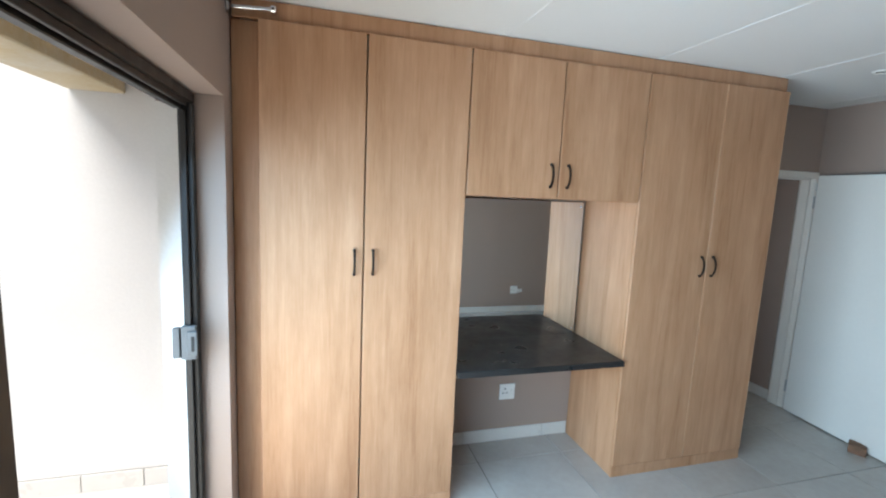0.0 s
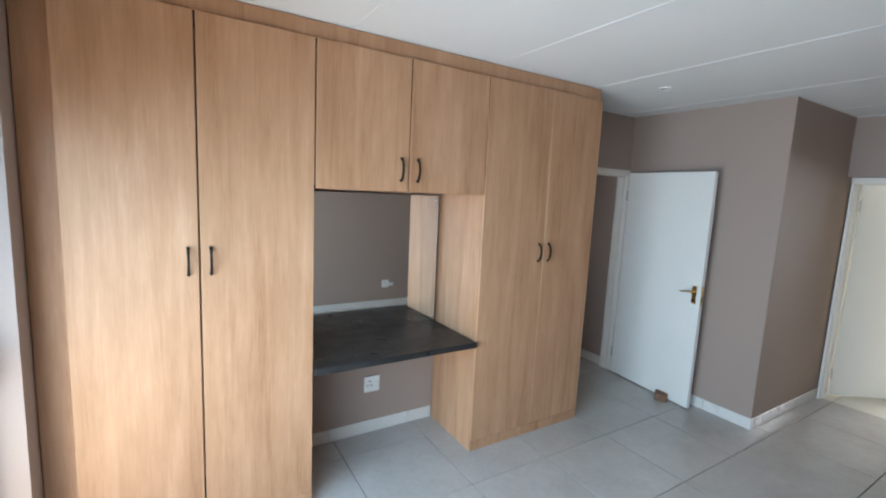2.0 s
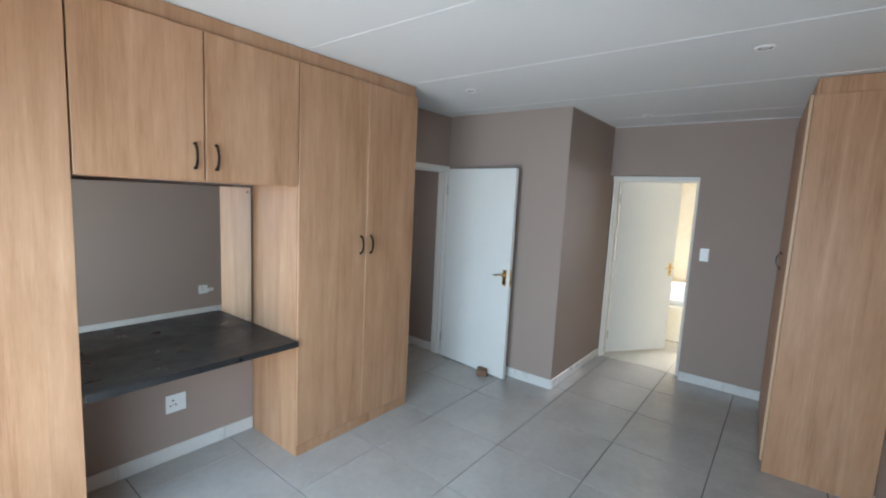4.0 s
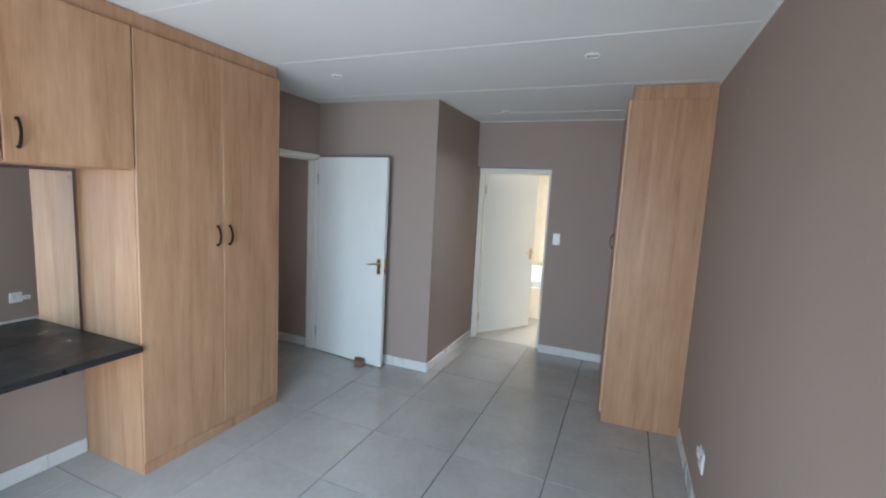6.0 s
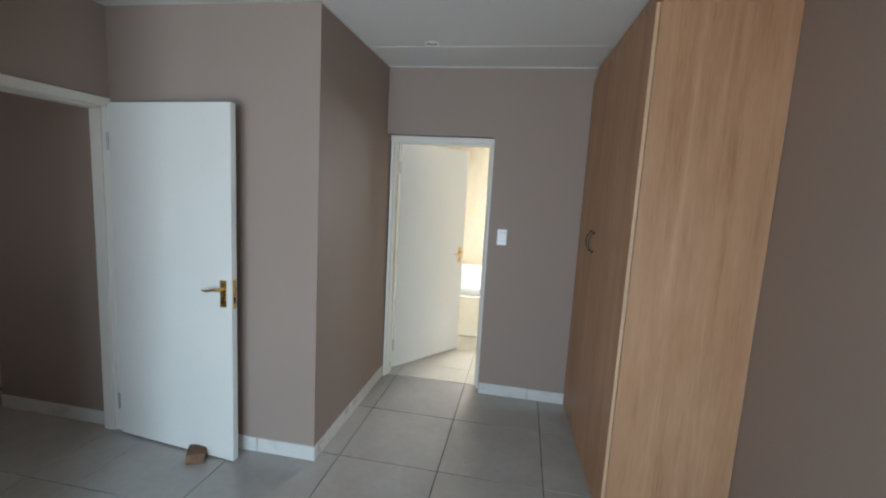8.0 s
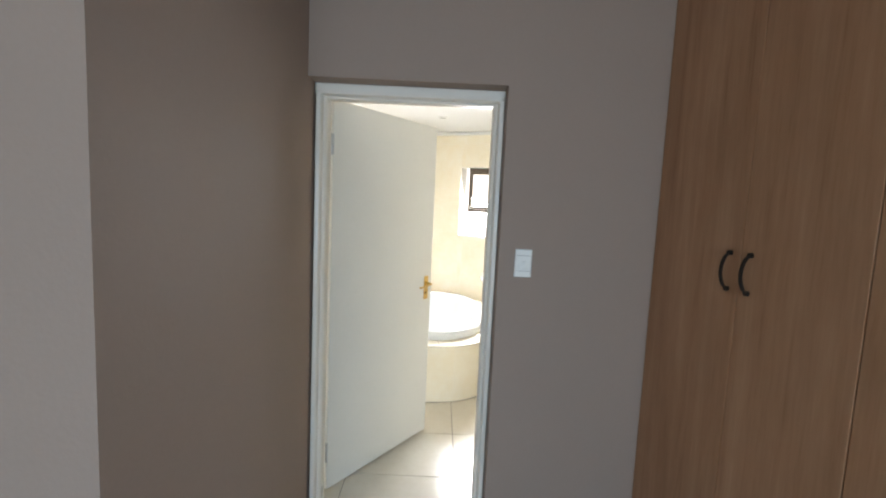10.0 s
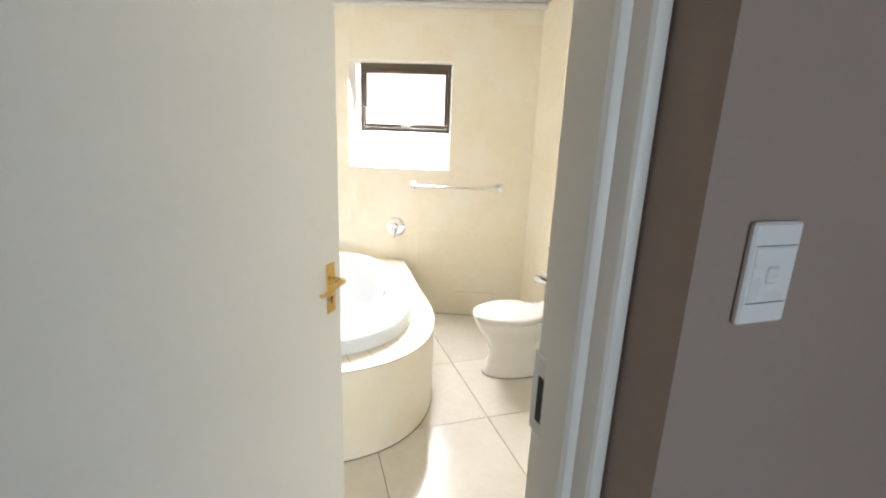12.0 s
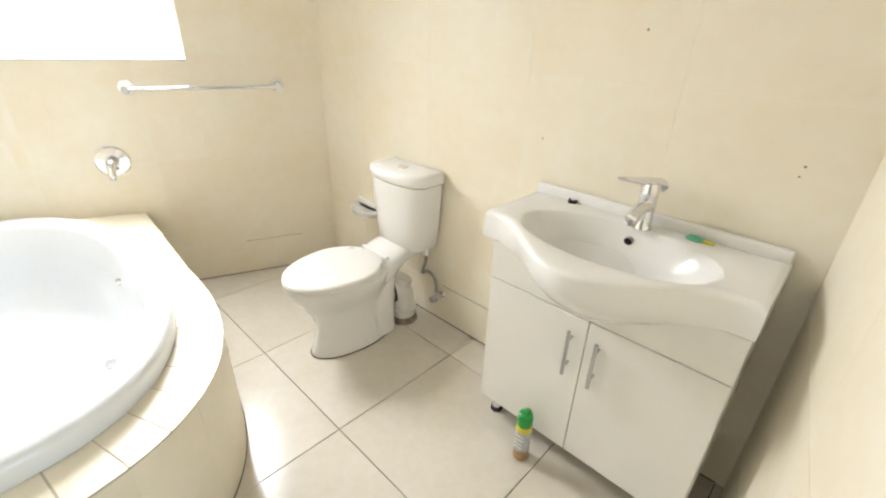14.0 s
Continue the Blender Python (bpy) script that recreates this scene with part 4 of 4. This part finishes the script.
rod(b, (TX - 0.05, -0.636, 0.052), (TX - 0.05, -0.636, 0.076), 0.068, 0.067, 24)
part("pipe_collar", b, "pipe", soil)
b = new_bm()
rod(b, (TX - 0.05, -0.636, 0.0), (TX - 0.05, -0.636, 0.030), 0.074, 0.064, 24)
part("pipe_collar", b, "grubby", soil, "grimy cement collar at the floor")
b = new_bm()
rod(b, (TX - 0.040, -0.618, 0.205), (TX - 0.046, -0.636, 0.246), 0.056, 0.054, 22)
part("access_cap", b, "pipe", soil)
b = new_bm()
rod(b, (TX - 0.026, -0.578, 0.187), (TX - 0.029, -0.586, 0.188), 0.070, 0.070, 26)
part("rubber_seal", b, "rubber", soil, "black rubber seal")
b = new_bm()
rod(b, (TX - 0.010, -0.535, 0.185), (TX - 0.026, -0.577, 0.187), 0.060, 0.060, 22)
part("seal", b, "pipe", soil)
for sx in (-0.106, 0.106):
    b = new_bm()
    rod(b, (TX + sx * 0.98, -0.36, 0.022), (TX + sx * 1.06, -0.36, 0.022), 0.007, 0.006, 12)
    part("fixing_cap", b, "steel", wc)

VVX, VVZ = 6.604, 0.150
av = thing("stop_valve", (VVX, YR, VVZ), "chrome angle stop valve with bent hose to the cistern", "valve")
b = new_bm()
rod(b, (VVX, YR, VVZ), (VVX, YR + 0.05, VVZ), 0.010, 0.010, 14)
rod(b, (VVX, YR + 0.038, VVZ - 0.014), (VVX, YR + 0.038, VVZ + 0.034), 0.013, 0.011, 14)
part("valve_body", b, "chrome", av)
b = new_bm()
rod(b, (VVX, YR, VVZ), (VVX, YR + 0.004, VVZ), 0.024, 0.022, 20)
part("wall_rose", b, "chrome", av)
b = new_bm()
rod(b, (VVX, YR + 0.05, VVZ), (VVX, YR + 0.076, VVZ), 0.019, 0.016, 8)
part("valve_knob", b, "steel", av)
b = new_bm()
tube(b, [(VVX, YR + 0.038, VVZ + 0.03), (VVX + 0.002, YR + 0.042, VVZ + 0.085), (VVX + 0.022, YR + 0.048, VVZ + 0.125), (VVX + 0.055, YR + 0.052, VVZ + 0.135), (VVX + 0.082, YR + 0.056, VVZ + 0.118), (VVX + 0.070, YR + 0.062, VVZ + 0.150), (VVX + 0.050, YR + 0.066, VVZ + 0.20), (VVX + 0.047, YR + 0.068, VVZ + 0.262)], 0.0075, 10)
part("hose", b, "hose", av)
b = new_bm()
rod(b, (VVX + 0.047, YR + 0.068, VVZ + 0.232), (VVX + 0.047, YR + 0.068, VVZ + 0.266), 0.014, 0.014, 8)
part("hose_nut", b, "chrome", av)
b = new_bm()
rod(b, (TX - 0.085, YR + 0.10, 0.362), (TX - 0.085, YR + 0.10, 0.412), 0.004, 0.004, 10)
part("cistern_bolt", b, "grubby", wc, "thin rusty bolt under the cistern")

# ---- vanity with basin ----
VX0, VX1, VY, VZ0, VS, VT = 5.347, 6.077, -0.446, 0.082, 0.608, 0.745
vc = thing("vanity_cabinet", (5.71, -0.6, 0), "white gloss vanity cabinet with two doors on short chrome legs", "cabinet")
board(vc, "side_panel", VX0, VX0 + 0.016, YR + 0.004, VY - 0.018, VZ0, VT, "cabinet")
board(vc, "side_panel", VX1 - 0.016, VX1, YR + 0.004, VY - 0.018, VZ0, VT, "cabinet")
board(vc, "bottom_panel", VX0 + 0.017, VX1 - 0.017, YR + 0.004, VY - 0.018, VZ0, VZ0 + 0.016, "cabinet")
board(vc, "back_panel", VX0 + 0.017, VX1 - 0.017, YR + 0.004, YR + 0.010, VZ0 + 0.017, VT, "cabinet")
board(vc, "apron", VX0, VX1, VY - 0.017, VY, VS + 0.002, VT, "cabinet", 0.002)
VM = (VX0 + VX1) / 2
for x0, x1, hx in ((VX0, VM, VM - 0.043), (VM, VX1, VM + 0.043)):
    d = board(vc, "door", x0 + 0.0012, x1 - 0.0012, VY - 0.017, VY, VZ0, VS - 0.0015, "cabinet", 0.002)
    b = new_bm()
    rod(b, (hx, VY + 0.028, 0.405), (hx, VY + 0.028, 0.565), 0.0058, 0.0058, 14)
    for hz in (0.437, 0.533):
        rod(b, (hx, VY, hz), (hx, VY + 0.028, hz), 0.0045, 0.0045, 12)
    part("handle", b, "steel", d, "brushed steel bar handle")
for lx in (VX0 + 0.05, VX1 - 0.05):
    for ly in (VY - 0.05, YR + 0.06):
        b = new_bm()
        rod(b, (lx, ly, 0.012), (lx, ly, VZ0), 0.019, 0.019, 20)
        leg = part("leg", b, "chrome", vc, "short chrome leg")
        b = new_bm()
        rod(b, (lx, ly, 0.0), (lx, ly, 0.014), 0.024, 0.023, 20)
        part("rubber_foot", b, "rubber", leg)

bs2 = thing("basin", (5.725, -0.55, VT), "glossy white one-piece basin with bowed front, on the vanity cabinet", "basin")
BX0, BX1, BYB, BZ = 5.342, 6.122, YR + 0.003, 0.832


def swell(s):
    return (0.5 - 0.5 * math.cos(2 * math.pi * min(max((s - 0.06) / 0.88, 0), 1))) ** 0.85


def plan(z, inset=0.0, fall=0.0, n=56):
    """A ring of the basin's outside: the bowed front, then the straight back. fall: 0 at the rim, 1 where it meets the cabinet."""
    out = []
    for k in range(n + 1):
        s = k / n
        f = swell(s)
        y = -0.452 + 0.190 * f * (1 - fall**2.2) - inset + 0.008 * fall
        out.append((BX1 - inset - s * (BX1 - BX0 - 2 * inset), y, z - fall * (0.072 + 0.122 * f)))
    for k in range(1, 4):
        out.append((BX0 + inset, -0.452 - inset + (BYB + 0.452 + inset) * k / 4, z - fall * 0.072))
    for k in range(25):
        out.append((BX0 + inset + (BX1 - BX0 - 2 * inset) * k / 24, BYB, z - fall * 0.072))
    for k in range(1, 4):
        out.append((BX1 - inset, BYB + (-0.452 - inset - BYB) * k / 4, z - fall * 0.072))
    return out


bowl_c = ((BX0 + BX1) / 2 + 0.005, -0.535)


def bowl(z, a, c, shift=0.0):
    """A bowl ring whose points answer those of the outer edge."""
    out = []
    for x, y, _ in plan(0):
        w = math.atan2((y - bowl_c[1]) / 0.23, (x - bowl_c[0]) / 0.40)
        out.append((bowl_c[0] + a * math.cos(w), bowl_c[1] + shift + c * math.sin(w), z))
    return out


b = new_bm()
loft(b, [plan(0.820, 0, f) for f in (1.0, 0.85, 0.65, 0.45, 0.25, 0.1, 0.0)] + [plan(0.827, 0.002), plan(BZ, 0.009), plan(BZ, 0.022), bowl(BZ - 0.001, 0.290, 0.165), bowl(BZ - 0.005, 0.282, 0.157), bowl(0.796, 0.262, 0.140, -0.004), bowl(0.735, 0.215, 0.112, -0.008), bowl(0.700, 0.14, 0.075, -0.012), bowl(0.690, 0.06, 0.04, -0.014)])
part("bowl", b, "ceramic", bs2, sharp=50)
b = new_bm()
box(b, BX0 + 0.004, BX1 - 0.004, BYB, BYB + 0.024, BZ - 0.004, BZ + 0.036, 0.009)
part("upstand", b, "ceramic", bs2, sharp=60)
b = new_bm()
rod(b, (5.735, -0.678, 0.788), (5.735, -0.667, 0.786), 0.014, 0.014, 18)
part("overflow_ring", b, "steel", bs2)
b = new_bm()
rod(b, (5.735, -0.673, 0.787), (5.735, -0.6655, 0.785), 0.0115, 0.0115, 16)
part("overflow_hole", b, "dark", bs2)
b = new_bm()
rod(b, (bowl_c[0], bowl_c[1], 0.689), (bowl_c[0], bowl_c[1], 0.694), 0.026, 0.024, 22)
part("drain", b, "chrome", bs2)
b = new_bm()
rod(b, (5.968, -0.732, BZ - 0.001), (5.968, -0.732, BZ + 0.010), 0.016, 0.015, 18)
cap = part("plug_cap", b, "dark", bs2, "black plug with chrome top")
b = new_bm()
rod(b, (5.968, -0.732, BZ + 0.009), (5.968, -0.732, BZ + 0.0125), 0.009, 0.007, 14)
part("cap_top", b, "chrome", cap)

tap = thing("basin_tap", (5.715, -0.695, BZ), "chrome single-lever basin mixer tap", "tap")
b = new_bm()
loft(b, [oval(5.715, -0.695 + y, BZ + 1.25 * z, 1.12 * r, 1.15 * r, 24) for z, r, y in ((0, 0.027, 0), (0.006, 0.026, 0), (0.012, 0.0235, 0), (0.075, 0.0225, 0.002), (0.100, 0.0245, 0.003), (0.112, 0.021, 0.003))])
part("tap_body", b, "chrome", tap, sharp=50)
b = new_bm()
rings = []
for k in range(9):
    s = k / 8
    y, z, w, h = -0.690 + 0.100 * s, BZ + 0.070 - 0.016 * s + 0.012 * math.sin(math.pi * s), 0.024 - 0.006 * s, 0.022 - 0.008 * s
    rings.append([(5.715 + w * math.cos(2 * math.pi * q / 16), y, z + h * math.sin(2 * math.pi * q / 16)) for q in range(16)])
loft(b, rings)
part("spout", b, "chrome", tap, sharp=60)
b = new_bm()
rod(b, (5.715, -0.600, BZ + 0.052), (5.715, -0.600, BZ + 0.034), 0.012, 0.011, 16)
part("aerator", b, "steel", tap)
b = new_bm()
rings = []
for k in range(9):
    s = k / 8
    y, z, w, h = -0.724 + 0.117 * s, BZ + 0.130 + 0.026 * s ** 0.8, 0.027 - 0.012 * s, 0.021 - 0.015 * s ** 0.7
    rings.append([(5.715 + 0.55 * (y + 0.705) + w * math.cos(2 * math.pi * q / 16), y, z + h * math.sin(2 * math.pi * q / 16)) for q in range(16)])
loft(b, rings)
part("lever", b, "chrome", tap, sharp=60)

soap = solid("soap_piece", loft(new_bm(), [oval(5.572, -0.715, BZ + z, a, a * 0.62, 20) for z, a in ((0.0005, 0.022), (0.005, 0.025), (0.011, 0.018), (0.0125, 0.008))]), "teal", "small green piece of soap on the basin edge", "soap")
scrap = solid("soap_wrapper", box(new_bm(), 5.520, 5.552, -0.728, -0.708, BZ + 0.0005, BZ + 0.006, 0.002), "yellow", "small yellow scrap beside the soap", "scrap")

can = thing("spray_can", (5.832, -0.380, 0), "air freshener spray can with green cap, standing on the floor", "spray can")
CXY = (5.832, -0.380)
b = new_bm()
loft(b, [oval(*CXY, z, r, r, 28) for z, r in ((0.0, 0.024), (0.004, 0.0265), (0.030, 0.0265), (0.046, 0.0265))])
part("base_print", b, "tan", can)
b = new_bm()
loft(b, [oval(*CXY, z, 0.0264, 0.0264, 28) for z in (0.046, 0.132)])
part("label_print", b, "label", can)
b = new_bm()
loft(b, [oval(*CXY, z, r, r, 28) for z, r in ((0.132, 0.0267), (0.152, 0.0267), (0.156, 0.0255))])
part("yellow_band", b, "yellow", can)
b = new_bm()
loft(b, [oval(*CXY, z, r, r, 28) for z, r in ((0.156, 0.0255), (0.160, 0.0268), (0.190, 0.0262), (0.203, 0.023), (0.208, 0.016))])
cap2 = part("cap", b, "green", can)
b = new_bm()
box(b, CXY[0] - 0.009, CXY[0] + 0.009, CXY[1] - 0.020, CXY[1] + 0.012, 0.2055, 0.214, 0.003)
part("push_button", b, "green", cap2)
for k in range(4):
    b = new_bm()
    box(b, CXY[0] - 0.016, CXY[0] + 0.014, CXY[1] + 0.0263, CXY[1] + 0.0268, 0.062 + k * 0.017, 0.067 + k * 0.017)
    part("print_bar", b, "cabinet", can)

# dark worn sealant where fittings and walls meet the bathroom floor
M["sealant"] = surface("grimy_sealant", (0.10, 0.085, 0.065), 0.8, 0.5, 20, 90, 0.2)
b = new_bm()
loft(b, [egg(0.0015, 0.121, -0.565, -0.131), egg(0.004, 0.1165, -0.562, -0.136)], cap=False)
part("floor_seal", b, "sealant", wc, "grimy dark sealant line around the foot")
b = new_bm()
foot = [outline(0.02 + 0.9 * k / 60, 0, 0.011) for k in range(61)]
foot2 = [outline(0.02 + 0.9 * k / 60, 0, 0.0082) for k in range(61)]
loft(b, [[(p.x, p.y, 0.0012) for p in foot], [(p.x, p.y, 0.004) for p in foot2]], cap=False, close=False)
part("floor_seal", b, "sealant", tub_base, "grimy dark joint along the floor")
b = new_bm()
box(b, 5.30, 7.55, YR + 0.0002, YR + 0.003, 0.0008, 0.004)
box(b, U0 + 0.05, 0.16, 0.0002, 0.003, 0.0008, 0.004, 0, SKEW)
box(b, 6.13, 6.60, YR + 0.0004, YR + 0.0012, 0.2042, 0.2062)
box(b, 5.36, 5.39, YR + 0.0004, YR + 0.0012, 0.7110, 0.7135)
box(b, -0.62, -0.30, 0.0004, 0.0012, 0.2042, 0.2058, 0, SKEW)
solid("wall_joint", b, "sealant", "dark dirty joint between tiled walls and floor", kind="structure")

for hx, hz, hr in ((6.136, 1.017, 0.0036), (5.847, 1.365, 0.0042), (5.398, 1.074, 0.0038), (5.402, 1.048, 0.0028)):
    solid("drill_hole", rod(new_bm(), (hx, YR + 0.0003, hz), (hx, YR + 0.0022, hz), hr, hr * 0.8, 10), "tan", "small brown plugged drill hole in the tiled wall", "drill hole", group="drill holes over the basin")

# ---- tiles, piece by piece ----
SHARED = {}


def tile_mesh(w, h, d, mat, bevel):
    """A tile lying in x and y, its face up, its corner at the origin."""
    key = (round(w, 3), round(h, 3), d, mat)
    if key not in SHARED:
        b = new_bm()
        pts = [(0, 0), (w, 0), (w, h), (0, h)]
        low = [b.verts.new((x, y, -d)) for x, y in pts]
        mid = [b.verts.new((x, y, -bevel)) for x, y in pts]
        up_ = [b.verts.new((min(max(x, bevel), w - bevel), min(max(y, bevel), h - bevel), 0)) for x, y in pts]
        for a, c in ((low, mid), (mid, up_)):
            for i in range(4):
                b.faces.new((a[i], a[(i + 1) % 4], c[(i + 1) % 4], c[i]))
        b.faces.new(up_)
        SHARED[key] = mesh_of("tile", b, mat, 20)
    return SHARED[key]


def spans(lo, hi, step, origin):
    k = math.floor((lo - origin) / step + 1e-6)
    out = []
    while origin + k * step < hi - 1e-6:
        a, c = max(origin + k * step, lo), min(origin + (k + 1) * step, hi)
        if c - a > 0.02:
            out.append((a, c))
        k += 1
    return out


def lay(parent, m, us, vs, mat, joint, name="tile", d=0.008, bevel=0.0012, holes=()):
    """Tiles over spans of u and v in the plane of m, with holes (u0, u1, v0, v1) cut out."""
    for u0, u1 in us:
        for v0, v1 in vs:
            cells = [(u0, u1, v0, v1)]
            for h0, h1, g0, g1 in holes:
                cut = []
                for a, c, e, g in cells:
                    if h0 >= c or h1 <= a or g0 >= g or g1 <= e:
                        cut.append((a, c, e, g))
                        continue
                    if a < h0:
                        cut.append((a, h0, e, g))
                    if c > h1:
                        cut.append((h1, c, e, g))
                    if e < g0:
                        cut.append((max(a, h0), min(c, h1), e, g0))
                    if g > g1:
                        cut.append((max(a, h0), min(c, h1), g1, g))
                cells = cut
            for a, c, e, g in cells:
                w, h = c - a - joint, g - e - joint
                if w < 0.012 or h < 0.012:
                    continue
                ob = new(name, tile_mesh(w, h, d, mat, bevel))
                ob.parent = parent
                ob.matrix_parent_inverse = parent.matrix_basis.inverted()
                lift = random.uniform(-0.0003, 0.0003)
                ob.matrix_basis = m @ Matrix.Translation((a + joint / 2, e + joint / 2, lift))


STEP = 0.603
flat = Matrix.Identity(4)
xs, ys = spans(-0.85, XB + 0.14, STEP, 3.197), spans(YS, 2.70, STEP, 0.012)
lay(floor, flat, xs, ys, "tile", 0.0052)
lay(floor, flat, spans(2.02, 4.6, STEP, 3.197), spans(2.70, 3.88, STEP, 0.012), "tile", 0.004)
lay(bath_floor, flat, [(5.012, 5.30)], spans(YR - 0.02, 1.66, STEP, 0.012), "bath_tile", 0.003)
lay(bath_floor, flat, spans(5.30, 8.65, STEP, 6.375), spans(YR - 0.02, 1.66, STEP, 0.012), "bath_tile", 0.003)

UP = Matrix(((1, 0, 0, 0), (0, 0, -1, 0), (0, 1, 0, 0), (0, 0, 0, 1)))  # u along x, v up, facing -y


def skirting(name, m, u0, u1, label="white tiled skirting board", origin=0.0):
    b = new_bm()
    box(b, u0, u1, 0.0, 0.088, -0.004, 0.0, 0, m)
    base = solid(name, b, "skirting", label, kind="structure")
    lay(base, m @ Matrix.Translation((0, 0, 0.009)), spans(u0, u1, STEP, origin), [(0.0, 0.092)], "skirting", 0.003, "skirting_tile", 0.0085, 0.002)


def facing(x, y, ang):
    """Wall space: u along, v up, face towards the room; ang turns it about z."""
    return Matrix.Translation((x, y, 0)) @ Matrix.Rotation(radians(ang), 4, "Z") @ UP


skirting("baseboard_niche", facing(0, YB, 0), DX[2] + 0.002, DX[4] - 0.002, origin=0.75)
skirting("baseboard_plain", facing(0, YS, 180), -(X2 - 0.002), 0.60)
skirting("baseboard_block_end", facing(XC, 0, -90), -(YB - 0.02), -(YC - 0.009), origin=-1.7)
skirting("baseboard_block_side", facing(0, YC, 0), XC - 0.009, XA - 0.002, origin=3.9)
skirting("baseboard_bath_wall", facing(XB, 0, -90), -0.49, 0.245, origin=-0.1)
skirting("baseboard_corridor", facing(XC, 0, -90), -3.60, -(YB + 0.125), origin=-3.2)

ROWS = [(0.0, 0.205), (0.205, 0.712), (0.712, 1.220), (1.220, 1.727), (1.727, 2.235), (2.235, BCEIL)]
wall_w = bpy.data.objects["bath_wall_window_side"]
WM = SKEW @ Matrix(((-1, 0, 0, 0), (0, 0, 1, 0), (0, 1, 0, 0), (0, 0, 0, 1)))
lay(wall_w, WM, spans(-U1, -U0, 0.50, 0.46), ROWS, "cream", 0.0016, "wall_tile", 0.0007, 0.0002, [(-W1, -W0, WZ0, WZ1)])
lay(bpy.data.objects["bath_wall_basin_side"], facing(0, YR, 180), spans(-7.62, -5.20, 0.50, -5.72), ROWS, "cream", 0.0016, "wall_tile", 0.0007, 0.0002)
lay(bpy.data.objects["bath_wall_tub_side"], facing(0, YLB, 0), spans(5.12, 8.6, 0.50, 5.3), ROWS, "cream", 0.0016, "wall_tile", 0.0007, 0.0002)
NM = NEARM @ Matrix(((1, 0, 0, 0), (0, 0, 1, 0), (0, 1, 0, 0), (0, 0, 0, 1)))
lay(bpy.data.objects["bath_wall_near"], NM, spans(0.012, 1.29, 0.50, 0.26), ROWS, "cream", 0.0016, "wall_tile", 0.0007, 0.0002)
